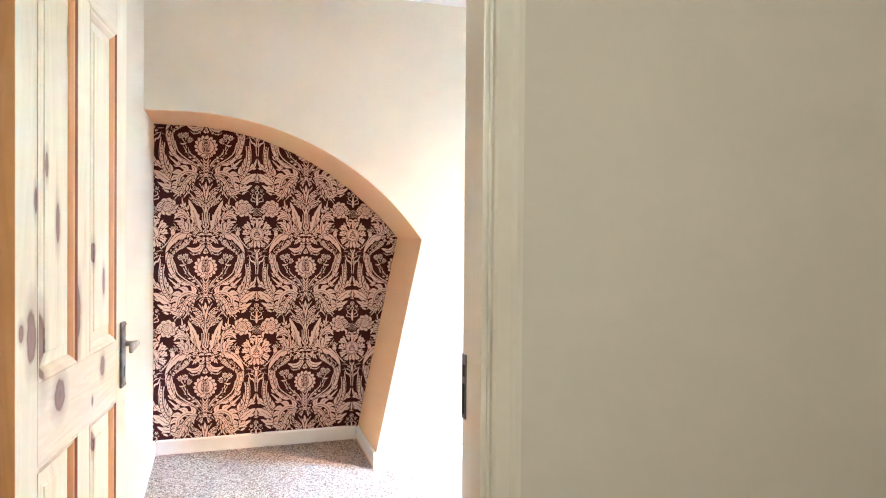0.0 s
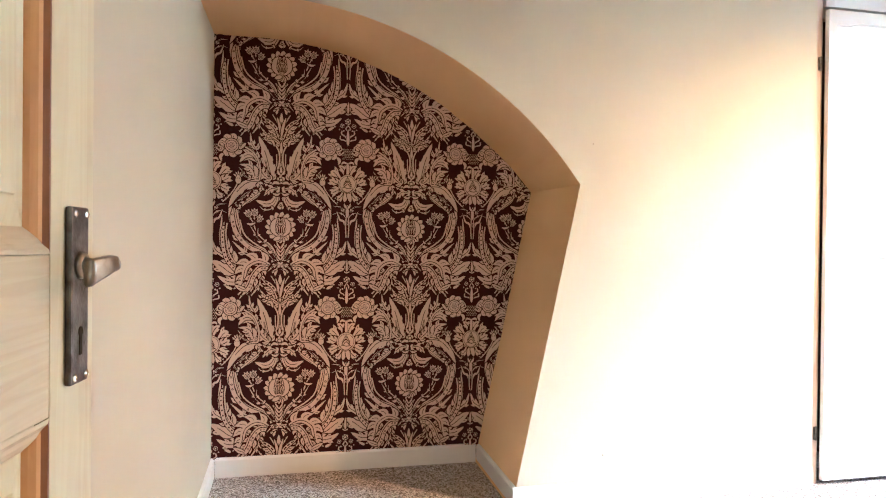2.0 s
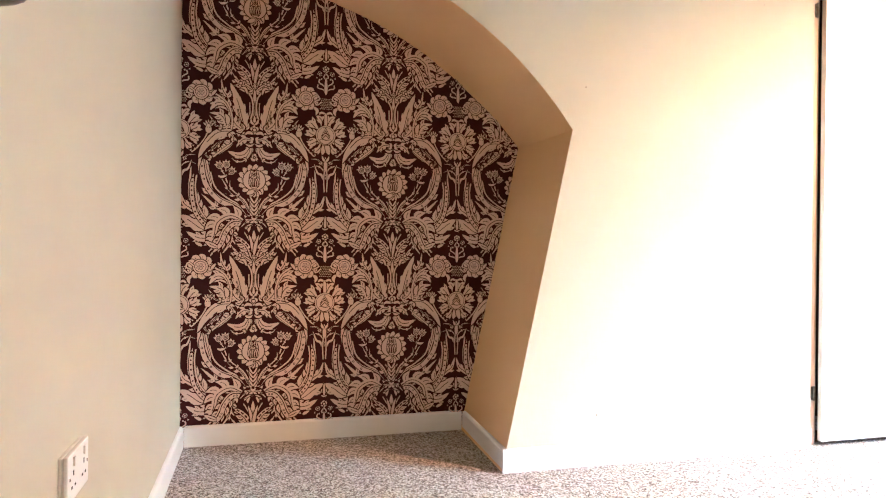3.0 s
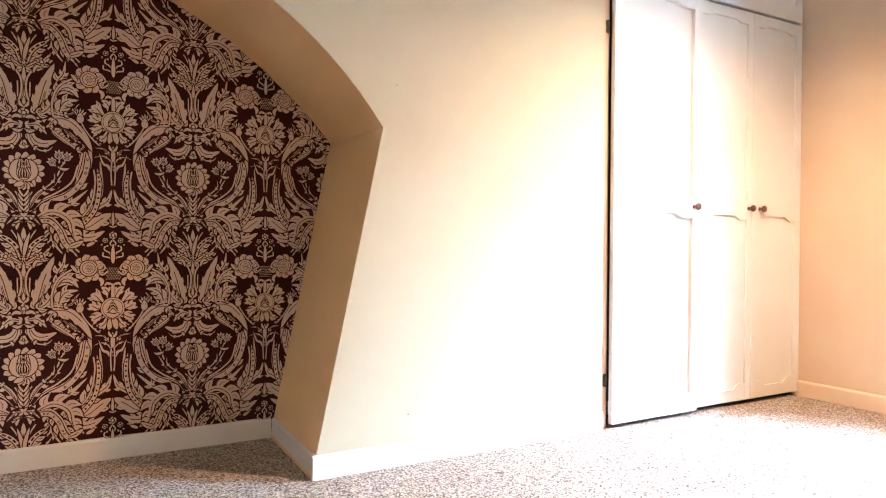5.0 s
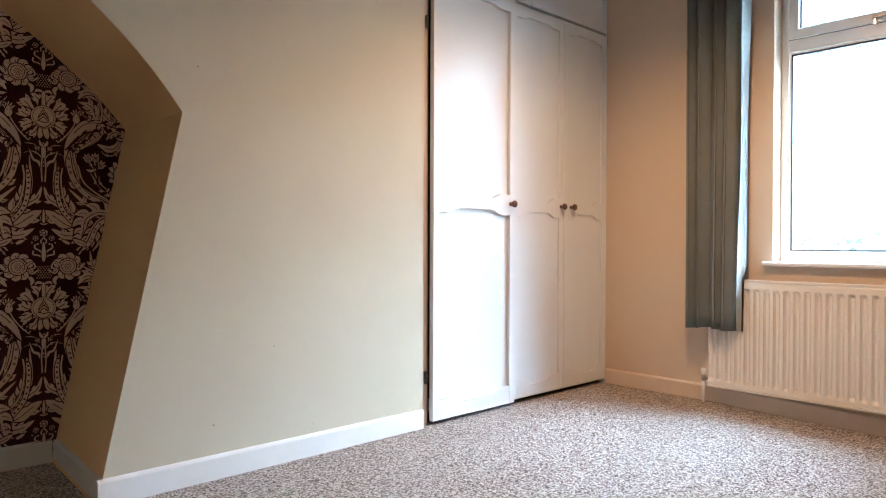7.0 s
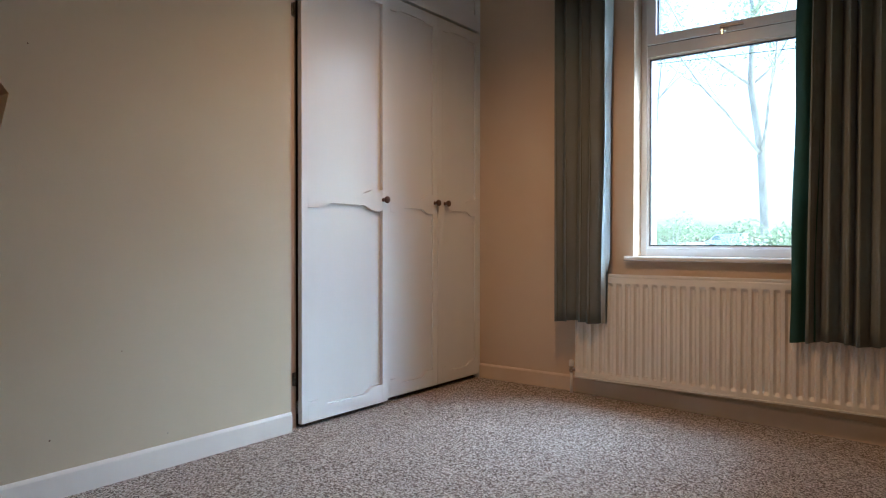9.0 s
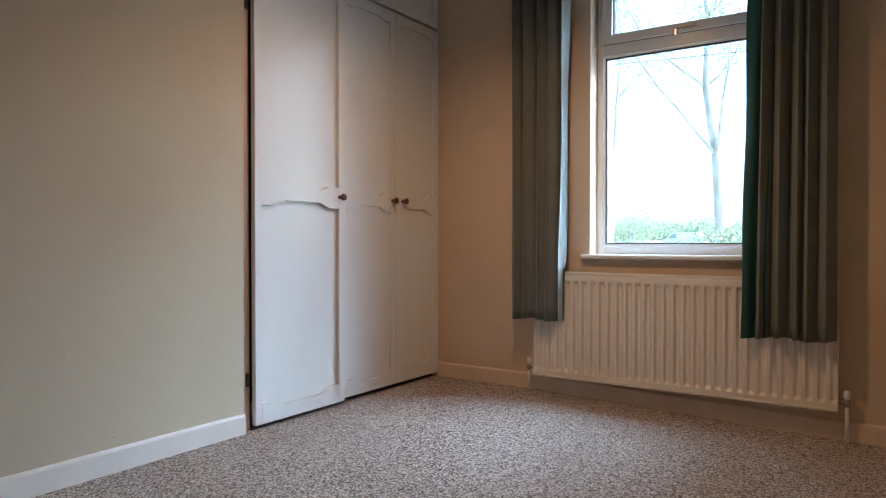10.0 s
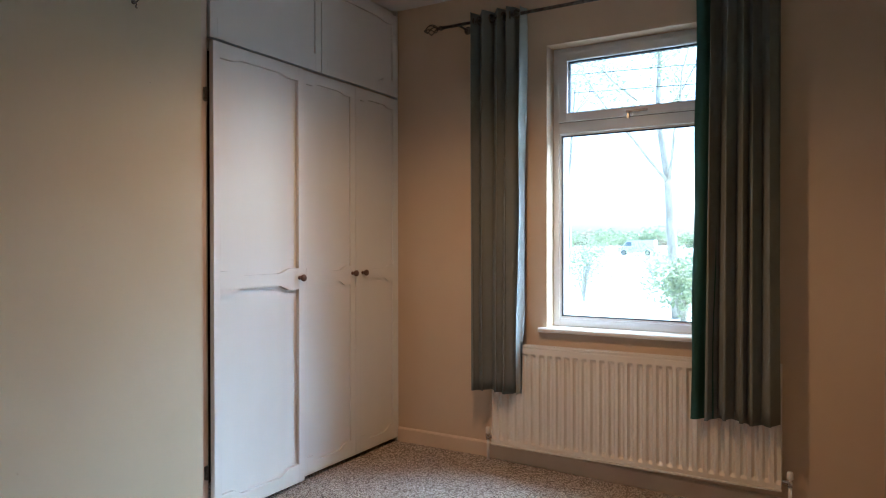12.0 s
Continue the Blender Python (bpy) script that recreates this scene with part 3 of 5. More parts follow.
def radiator():
    y0, y1, z0, z1, front = 1.85, 3.367, 0.095, 0.69, 4.06
    rad = thing("radiator", pose(front + 0.03, (y0 + y1) / 2, z0), "cream white fluted steel panel radiator under the window", "radiator")
    n = 30
    pitch = (y1 - y0 - 0.03) / n
    heights = [z0 + 0.002, z0 + 0.02, z0 + 0.032, z0 + 0.05, z1 - 0.065, z1 - 0.048, z1 - 0.038, z1 - 0.02, z1 - 0.012]
    depth = [0.3, 0, 0, 1, 1, 0, 0, 0.2, 1.2]
    flute = [(0.0, 1.0), (0.12, 1.0), (0.24, 0.55), (0.34, 0.0), (0.66, 0.0), (0.76, 0.55), (0.88, 1.0)]
    columns = [(y0, 0)] + [(y0 + 0.015 + pitch * (i + s), 1 - d) for i in range(n) for s, d in flute] + [(y1 - 0.015, 0), (y1, 0)]
    bm = bmesh.new()
    grid = []
    for z, k in zip(heights, depth):
        row = []
        for y, d in columns:
            flat = 0.004 if k in (0.2, 1.2, 0.3) else 0
            groove = 0.015 * (1 - d) * k if k == 1 else 0.0
            row.append(bm.verts.new((front + groove + flat * k, y, z)))
        grid.append(row)
    for a, b in zip(grid, grid[1:]):
        for i in range(len(columns) - 1):
            bm.faces.new((a[i], a[i + 1], b[i + 1], b[i]))
    part("front_panel", bm, ENAMEL, rad, smooth=False)
    part("back_panel", a_box(front + 0.045, front + 0.052, y0 + 0.01, y1 - 0.01, z0 + 0.01, z1 - 0.02, bevel=0.002), ENAMEL, rad)
    for y in (y0, y1 - 0.002):
        part("side_panel", a_box(front + 0.003, front + 0.055, y, y + 0.002, z0 + 0.02, z1 - 0.014, bevel=0.0008), ENAMEL, rad)
    bm = bmesh.new()
    box(bm, front + 0.0, front + 0.008, y0, y1, z1 - 0.012, z1, 0.002)
    box(bm, front + 0.05, front + 0.056, y0, y1, z1 - 0.012, z1, 0.002)
    for i in range(76):
        box(bm, front + 0.0082, front + 0.0498, y0 + 0.004 + i * 0.02, y0 + 0.008 + i * 0.02, z1 - 0.008, z1 - 0.004)
    part("top_grille", bm, ENAMEL, rad)
    bm = bmesh.new()
    prism(bm, [(front - 0.003, z0), (front + 0.008, z0 - 0.003), (front + 0.012, z0 + 0.006), (front + 0.003, z0 + 0.012), (front - 0.004, z0 + 0.008)], "y", y0, y1)
    part("bottom_seam", bm, ENAMEL, rad)
    for y in (y0 + 0.25, y1 - 0.25):
        part("bracket", a_box(front + 0.052, WINDOW_WALL, y, y + 0.03, 0.2, 0.6), ENAMEL, rad)
    for side, y in ((1, y1), (-1, y0)):
        yp = y + side * 0.035
        x = front + 0.025
        valve = part("valve", tube(bmesh.new(), [(x, yp, 0.118), (x, yp, 0.128), (x, yp, 0.142), (x, yp, 0.152)], [0.012, 0.0135, 0.0135, 0.01]), CHROME, rad, "chrome radiator valve", smooth=True)
        bm = bmesh.new()
        tube(bm, [(x, yp, 0.135), (x, yp - side * 0.01, 0.135), (x, yp - side * 0.0105, 0.135), (x, yp - side * 0.034, 0.135)], [0.009, 0.009, 0.012, 0.012], 6)
        part("union_nut", bm, CHROME, valve)
        bm = lathe(bmesh.new(), [(0.012, 0), (0.0145, 0.004), (0.014, 0.03), (0.011, 0.036)], pose(x, yp, 0.1525))
        part("cap", bm, GLOSS, valve, "white plastic valve cap", smooth=True)
        part("pipe", tube(bmesh.new(), [(x, yp, sag(x, yp) - 0.003), (x, yp, 0.1175)], 0.0082), GLOSS, rad, "white painted pipe tail", smooth=True)


radiator()

# ---- curtains and pole ----
POLE_X, POLE_Z = 4.015, 2.555


def curtain(y_low, y_high, y_low_foot, y_high_foot, folds, foot, seed, label, lining_side, sharpness=1.0):
    rnd = random.Random(seed)
    phases = [rnd.uniform(-0.35, 0.35) for _ in range(folds * 2 + 3)]
    cloth = thing("curtain", pose(POLE_X, (y_low + y_high) / 2, foot), label, "curtain", "curtains at the window")
    cols, rows = folds * 24, 30
    top = POLE_Z + 0.045

    def surface(u, v):
        w = (u + 0.028 * math.sin(2 * math.pi * 1.6 * u + seed) + 0.016 * math.sin(2 * math.pi * 3.3 * u + 2 * seed)) * folds * 2
        w = min(max(w, 0.0), folds * 2.0)
        i = min(int(w), folds * 2)
        warp = phases[i] * (1 - (w - i)) + phases[i + 1] * (w - i)
        sharp = math.sin(math.pi * w + warp * v * 1.2)
        sharp = math.copysign(abs(sharp) ** sharpness, sharp)
        y = (y_low + (y_high - y_low) * u) * (1 - v) + (y_low_foot + (y_high_foot - y_low_foot) * u) * v
        y += 0.010 * math.sin(2 * math.pi * w + 1.3 * warp) * (0.4 + v)
        x = POLE_X - 0.004 + (0.036 + 0.006 * math.sin(7 * u + seed) - 0.004 * v) * sharp + 0.004 * math.sin(5 * u + 3 * v)
        z = top + (foot - top) * v + (0.006 * math.sin(9 * u + seed) if v == 1 else 0)
        lead = u if not lining_side else 2.0
        if lead < 0.12:
            k = 1 - lead / 0.12
            x = x * (1 - k) + (POLE_X + 0.085) * k
            y += 0.012 * k
        return Vector((min(x, 4.052 if z < 0.72 else 4.105), y, z))

    def sheet(u0, u1, thickness):
        bm = bmesh.new()
        n = max(int(cols * (u1 - u0)), 4)
        layers = []
        for off in (0, thickness):
            layer = []
            for r in range(rows + 1):
                line = []
                for c in range(n + 1):
                    u, v = u0 + (u1 - u0) * c / n, r / rows
                    p = surface(u, v)
                    q = surface(min(u + 0.002, 1.0), v) - surface(max(u - 0.002, 0.0), v)
                    side = Vector((q.y, -q.x, 0)).normalized()
                    line.append(bm.verts.new(p + side * off))
                layer.append(line)
            layers.append(layer)
        a, b = layers
        for r in range(rows):
            for c in range(n):
                bm.faces.new((a[r][c], a[r][c + 1], a[r + 1][c + 1], a[r + 1][c]))
                bm.faces.new((b[r][c], b[r + 1][c], b[r + 1][c + 1], b[r][c + 1]))
            bm.faces.new((a[r][0], a[r + 1][0], b[r + 1][0], b[r][0]))
            bm.faces.new((a[r][n], b[r][n], b[r + 1][n], a[r + 1][n]))
        for c in range(n):
            bm.faces.new((a[0][c], b[0][c], b[0][c + 1], a[0][c + 1]))
            bm.faces.new((a[rows][c], a[rows][c + 1], b[rows][c + 1], b[rows][c]))
        return bm

    part("drape", sheet(0.0, 1.0, 0.0016), CURTAIN, cloth, smooth=True)
    if lining_side:
        edge = bmesh.new()
        layers = []
        for off in (0, 0.0015):
            layer = []
            for r in range(rows + 1):
                v = r / rows
                line = []
                for c in range(9):
                    k = c / 8
                    y = y_high_foot * v + y_high * (1 - v) - 0.03 + 0.105 * k + 0.003 * math.sin(17 * v + 2 * k)
                    x = POLE_X + 0.012 + 0.02 * math.sin(7 * k + 0.9 * math.sin(5 * v)) - 0.01 * k + off
                    line.append(edge.verts.new((x, y, top + (foot - top) * v - 0.012 * k * v)))
                layer.append(line)
            layers.append(layer)
        a, b = layers
        for r in range(rows):
            for c in range(8):
                edge.faces.new((a[r][c], a[r][c + 1], a[r + 1][c + 1], a[r + 1][c]))
                edge.faces.new((b[r][c], b[r + 1][c], b[r + 1][c + 1], b[r][c + 1]))
            edge.faces.new((a[r][0], a[r + 1][0], b[r + 1][0], b[r][0]))
            edge.faces.new((a[r][8], b[r][8], b[r + 1][8], a[r + 1][8]))
        part("lining", edge, LINING, cloth, "teal green lining showing along the open edge", smooth=True)
    if not lining_side:
        edge = bmesh.new()
        layers = []
        for off in (0, 0.0015):
            layer = []
            for r in range(rows + 1):
                v = r / rows
                line = []
                for c in range(9):
                    k = c / 8
                    y = y_low_foot * v + y_low * (1 - v) - 0.016 + 0.004 * math.sin(9 * v + 3 * k) + off
                    x = POLE_X - 0.03 + 0.1 * k + 0.004 * math.sin(13 * v)
                    line.append(edge.verts.new((min(x, 4.05 if v > 0.85 else 4.1), y + 0.012 * math.sin(math.pi * k), top + (foot - top) * v - 0.006 * k * v)))
                layer.append(line)
            layers.append(layer)
        a, b = layers
        for r in range(rows):
            for c in range(8):
                edge.faces.new((a[r][c], a[r][c + 1], a[r + 1][c + 1], a[r + 1][c]))
                edge.faces.new((b[r][c], b[r + 1][c], b[r + 1][c + 1], b[r][c + 1]))
            edge.faces.new((a[r][0], a[r + 1][0], b[r + 1][0], b[r][0]))
            edge.faces.new((a[r][8], b[r][8], b[r + 1][8], a[r + 1][8]))
        part("hem", edge, LIT_HEM, cloth, "curtain hem turned back to the window, coloured pale as if daylit", smooth=True)
    for i in range(folds * 2):
        u = (i + 0.5) / (folds * 2)
        y = y_low + (y_high - y_low) * u
        ring = bmesh.new()
        points = [(POLE_X + 0.022 * math.cos(a), y + 0.006 * math.cos(a) * (1 if i % 2 else -1), POLE_Z + 0.022 * math.sin(a)) for a in (2 * math.pi * k / 16 for k in range(17))]
        tube(ring, points, 0.005, 6)
        part("eyelet", ring, IRON, cloth, smooth=True)


curtain(3.165, 3.475, 3.19, 3.47, 4, 0.422, 3, "sage grey-green eyelet curtain hanging beside the wardrobe end of the window", False)
curtain(1.85, 2.15, 1.845, 2.175, 5, 0.412, 8, "dark sage eyelet curtain with teal lining beside the bare wall", True, 0.6)


def curtain_pole():
    pole = thing("curtain_pole", pose(POLE_X, 2.61, POLE_Z), "dark iron curtain pole with open cage finials above the window", "curtain pole")
    part("rod", tube(bmesh.new(), [(POLE_X, 1.55, POLE_Z), (POLE_X, 3.67, POLE_Z)], 0.0095), IRON, pole, smooth=True)
    for side, y in ((1, 3.67), (-1, 1.55)):
        bm = bmesh.new()
        lathe(bm, [(0.0095, 0), (0.014, 0.004), (0.014, 0.012), (0.009, 0.016), (0.009, 0.03)], Matrix.Translation((POLE_X, y, POLE_Z)) @ Matrix.Rotation(radians(-90 * side), 4, "X"))
        finial = part("finial", bm, IRON, pole, "twisted open cage finial", smooth=True)
        cage = bmesh.new()
        for k in range(5):
            points = []
            for i in range(13):
                s = i / 12
                a = 2 * math.pi * k / 5 + 2.2 * s
                r = 0.004 + 0.026 * math.sin(math.pi * s) ** 0.8
                points.append((POLE_X + r * math.cos(a), y + side * (0.03 + 0.085 * s), POLE_Z + r * math.sin(a)))
            tube(cage, points, 0.003, 6)
        part("cage", cage, IRON, finial, smooth=True)
        part("tip", lathe(bmesh.new(), [(0.004, 0), (0.008, 0.004), (0.008, 0.01), (0.002, 0.015)], Matrix.Translation((POLE_X, y + side * 0.112, POLE_Z)) @ Matrix.Rotation(radians(-90 * side), 4, "X")), IRON, finial, smooth=True)
    for y in (3.56, 1.7):
        bm = bmesh.new()
        tube(bm, [(WINDOW_WALL, y, POLE_Z), (POLE_X + 0.008, y, POLE_Z)], 0.006)
        lathe(bm, [(0.024, 0), (0.024, 0.004), (0.012, 0.009)], Matrix.Translation((WINDOW_WALL - 0.0005, y, POLE_Z)) @ Matrix.Rotation(radians(-90), 4, "Y"))
        part("bracket", bm, IRON, pole)


curtain_pole()


# ---- pine door ----
DOOR_W, DOOR_H, DOOR_T = 0.733, 1.985, 0.038
door = thing("pine_door", Matrix.Translation((-0.0766, 1.452, 0.012)) @ Matrix.Rotation(math.atan2(0.728, 0.0866), 4, "Z"),
             "open knotty pine panelled door with raised panels and a pewter lever handle", "door")


def door_part(name, mat, s0, s1, z0, z1, d0=-DOOR_T / 2, d1=DOOR_T / 2, bevel=0.0015, label="", parent=door):
    return part(name, a_box(s0, s1, d0 + DOOR_T / 2, d1 + DOOR_T / 2, z0, z1, bevel=bevel), mat, parent, label, local=True)


RAILS = [(0.0, 0.2), (0.915, 1.065), (1.86, DOOR_H)]
door_part("stile", PINE_UP, 0, 0.098, 0, DOOR_H)
door_part("stile", PINE_UP, 0.636, DOOR_W, 0, DOOR_H)
for z0, z1 in RAILS:
    door_part("rail", PINE_ACROSS, 0.0985, 0.6355, z0, z1)
for (a, z0), (z1, b) in zip(RAILS, RAILS[1:]):
    door_part("muntin", PINE_UP, 0.325, 0.41, z0 + 0.0005, z1 - 0.0005)
    for s0, s1 in ((0.0985, 0.3245), (0.4105, 0.6355)):
        low, high = z0 + 0.0005, z1 - 0.0005
        door_part("panel", PINE_UP, s0, s1, low, high, -0.006, 0.006, 0.0)
        fielded = bmesh.new()
        for side in (-1, 1):
            base, top = side * 0.006, side * 0.0135
            outer = [(s0 + 0.024, low + 0.024), (s1 - 0.024, low + 0.024), (s1 - 0.024, high - 0.024), (s0 + 0.024, high - 0.024)]
            inner = [(s0 + 0.05, low + 0.05), (s1 - 0.05, low + 0.05), (s1 - 0.05, high - 0.05), (s0 + 0.05, high - 0.05)]
            va = [fielded.verts.new((s, base + DOOR_T / 2, z)) for s, z in outer]
            vb = [fielded.verts.new((s, top - side * 0.002 + DOOR_T / 2, z)) for s, z in inner]
            vc = [fielded.verts.new((s + (0.0015 if k in (0, 3) else -0.0015), top + DOOR_T / 2, z + (0.0015 if k < 2 else -0.0015))) for k, (s, z) in enumerate(inner)]
            for lo, hi in ((va, vb), (vb, vc)):
                for k in range(4):
                    fielded.faces.new((lo[k], lo[(k + 1) % 4], hi[(k + 1) % 4], hi[k]))
            fielded.faces.new(vc)
        part("raised_field", fielded, PINE_UP, door, local=True)
        corners = ((0, 0), (1, 0), (1, 1), (0, 1))
        # The far moulding's orange stands for the warm light falling on it.
        for k, (name, mat) in enumerate((("bottom_moulding", PINE_ACROSS), ("far_moulding", PINE_EDGE), ("top_moulding", PINE_ACROSS), ("near_moulding", PINE_UP))):
            mould = bmesh.new()
            for side in (-1, 1):
                strips = []
                for inset, d in ((0.0, 0.0192), (0.004, 0.0198), (0.009, 0.016), (0.014, 0.0145), (0.02, 0.010), (0.024, 0.006)):
                    ends = []
                    for a, b in (corners[k], corners[(k + 1) % 4]):
                        ends.append(mould.verts.new((s1 - inset if a else s0 + inset, side * d + DOOR_T / 2, high - inset if b else low + inset)))
                    strips.append(ends)
                for lo, hi in list(zip(strips, strips[1:]))[2 if k == 1 else 0:]:
                    mould.faces.new((lo[0], lo[1], hi[1], hi[0]))
            part(name, mould, mat, door, local=True)
        groove = bmesh.new()
        for side in (-1, 1):
            strips = [[groove.verts.new((s1 - inset, side * d + DOOR_T / 2, z)) for z in (low + inset, high - inset)] for inset, d in ((0.0, 0.0192), (0.004, 0.0198), (0.009, 0.016))]
            for lo, hi in zip(strips, strips[1:]):
                groove.faces.new((lo[0], lo[1], hi[1], hi[0]))
        part("moulding_edge", groove, PINE_GROOVE, door, "dark brown outer edge of the moulding", local=True)

part("hinge_edge", a_box(-0.0022, 0.0, 0.0, DOOR_T, 0, DOOR_H), PINE_EDGE, door, "orange varnished door edge", local=True)


def lever_handle(side):
    """side -1: on the face that the doorway shows; 1: on the other."""
    def out(d):
        return DOOR_T / 2 + side * (DOOR_T / 2 + d)
    s, z = 0.685, 1.023
    bm = bmesh.new()
    y0, y1 = sorted((out(0), out(0.007)))
    box(bm, s - 0.02, s + 0.02, y0, y1, 0.937, 1.111, 0.0025)
    plate = part("handle_plate", bm, IRON, door, "mottled pewter lock plate", local=True)
    for a, b in ((s - 0.013, 0.944), (s + 0.013, 0.944), (s - 0.013, 1.104), (s + 0.013, 1.104)):
        bm = bmesh.new()
        lathe(bm, [(0.0042, 0), (0.004, 0.001), (0.002, 0.002)], Matrix.Translation((a, out(0.0072), b)) @ Matrix.Rotation(radians(90 if side < 0 else -90), 4, "X"), 10)
        part("screw", bm, CHROME, plate, local=True)
    bm = bmesh.new()
    y0, y1 = sorted((out(0.0072), out(0.0078)))
    box(bm, s - 0.003, s + 0.003, y0, y1, 0.965, 0.985)
    lathe(bm, [(0.005, 0), (0.005, 0.0006)], Matrix.Translation((s, out(0.0072), 0.988)) @ Matrix.Rotation(radians(90 if side < 0 else -90), 4, "X"), 12)
    part("keyhole", bm, DARK, plate, local=True)
    bm = bmesh.new()
    tube(bm, [(s, out(0.007), z + 0.03), (s, out(0.0115), z + 0.03)], [0.0135, 0.0125], 20)
    tube(bm, [(s, out(0.0115), z + 0.03), (s, out(0.024), z + 0.03), (s - 0.001, out(0.034), z + 0.031), (s - 0.008, out(0.042), z + 0.032)], [0.0085, 0.0065, 0.0065, 0.007], 14)
    rings = []
    for i in range(11):
        t = i / 10
        w, h = 0.0045, 0.007 + 0.0055 * t
        cx, cy, cz = s - 0.002 - 0.056 * t, 0.040 + 0.003 * math.sin(math.pi * t) - 0.003 * t, z + 0.033 - 0.008 * t * t
        ring = []
        for k in range(12):
            a = 2 * math.pi * k / 12
            ring.append(bm.verts.new((cx, out(cy + w * math.copysign(abs(math.cos(a)) ** 0.45, math.cos(a))), cz + h * math.copysign(abs(math.sin(a)) ** 0.45, math.sin(a)))))
        rings.append(ring)
    for a, b in zip(rings, rings[1:]):
        for k in range(12):
            bm.faces.new((a[k], a[(k + 1) % 12], b[(k + 1) % 12], b[k]))
    bm.faces.new(rings[0][::-1])
    bm.faces.new(rings[-1])
    part("lever", bm, STEEL, plate, "worn dull chrome lever", local=True, smooth=True)


lever_handle(-1)
lever_handle(1)

# ---- socket, hooks, pendant ----


def socket():
    x, y0, z0 = LEFT, 2.858, 0.427
    ob = thing("double_socket", pose(x, y0 + 0.073, z0), "white double power socket low on the cream wall", "power socket")
    part("back_box", a_box(x, x + 0.007, y0 + 0.001, y0 + 0.145, z0 + 0.001, z0 + 0.085, bevel=0.002), PLASTIC, ob)
    plate = part("face_plate", a_box(x + 0.0074, x + 0.0165, y0, y0 + 0.146, z0, z0 + 0.086, bevel=0.003), PLASTIC, ob)
    for y in (y0 + 0.037, y0 + 0.109):
        bm = bmesh.new()
        f = x + 0.0166
        box(bm, f, f + 0.0006, y - 0.0022, y + 0.0022, z0 + 0.045, z0 + 0.054)
        box(bm, f, f + 0.0006, y - 0.0145, y - 0.0075, z0 + 0.024, z0 + 0.028)
        box(bm, f, f + 0.0006, y + 0.0075, y + 0.0145, z0 + 0.024, z0 + 0.028)
        part("pin_holes", bm, DARK, plate)
        part("rocker", a_box(f, f + 0.004, y - 0.005, y + 0.005, z0 + 0.062, z0 + 0.078, bevel=0.001), PLASTIC, plate)
    for y in (y0 + 0.013, y0 + 0.133):
        part("screw", lathe(bmesh.new(), [(0.003, 0), (0.002, 0.001)], Matrix.Translation((x + 0.0166, y, z0 + 0.043)) @ Matrix.Rotation(radians(90), 4, "Y"), 10), CHROME, plate)


socket()


def coat_hook(x, z, k=0.78):
    ob = thing("coat_hook", pose(x, MAIN, z), "small brass-grey double coat hook on the cream wall", "hook", "coat hooks on the wall")
    bm = lathe(bmesh.new(), [(0.01, 0), (0.01, 0.002), (0.007, 0.005)], Matrix.Translation((x, MAIN, z)) @ Matrix.Rotation(radians(90), 4, "X"), 14)
    part("rose", bm, IRON, ob, smooth=True)
    bm = bmesh.new()
    tube(bm, [(x, MAIN - 0.004, z), (x, MAIN - 0.018 * k, z - 0.004), (x, MAIN - 0.026 * k, z - 0.018 * k), (x, MAIN - 0.02 * k, z - 0.03 * k), (x, MAIN - 0.03 * k, z - 0.036 * k)], 0.003, 8)
    for side in (-1, 1):
        tube(bm, [(x, MAIN - 0.006, z - 0.004), (x + side * 0.009 * k, MAIN - 0.016 * k, z), (x + side * 0.013 * k, MAIN - 0.024 * k, z + 0.01 * k), (x + side * 0.013 * k, MAIN - 0.026 * k, z + 0.02 * k)], [0.003, 0.003, 0.003, 0.0042], 8)
    part("prongs", bm, IRON, ob, smooth=True)


coat_hook(1.941, 2.246)
coat_hook(2.234, 2.238)

for k, (x, z) in enumerate(((1.53, 0.20), (1.96, 0.13), (1.47, 1.52), (2.31, 1.93), (1.78, 0.47), (2.02, 1.33))):
    pin = thing("picture_pin", pose(x, MAIN, z), "tiny dark pin hole mark on the cream wall", "wall mark", "pin marks on the wall")
    part("pin_head", lathe(bmesh.new(), [(0.0032 - 0.0003 * k, 0), (0.0026 - 0.0003 * k, 0.001), (0.0008, 0.0014)], Matrix.Translation((x, MAIN, z)) @ Matrix.Rotation(radians(90), 4, "X"), 10), STEEL if k % 2 else KNOBWOOD, pin)

pendant = thing("ceiling_pendant", pose(2.86, 2.92, CEIL), "plain white ceiling pendant with a bare warm bulb", "ceiling light")
part("rose", lathe(bmesh.new(), [(0.04, 0), (0.04, -0.008), (0.03, -0.018), (0.006, -0.022)], pose(2.86, 2.92, CEIL)), PLASTIC, pendant, smooth=True)
part("cord", tube(bmesh.new(), [(2.86, 2.92, CEIL - 0.022), (2.86, 2.92, 2.47)], 0.003), PLASTIC, pendant)
part("holder", tube(bmesh.new(), [(2.86, 2.92, 2.47), (2.86, 2.92, 2.46), (2.86, 2.92, 2.42)], [0.006, 0.017, 0.017]), PLASTIC, pendant, smooth=True)

# ---- damask wallpaper in the alcove ----
REPEAT_X, REPEAT_Z, UNIT = 0.622, 0.757, 0.311 / 348


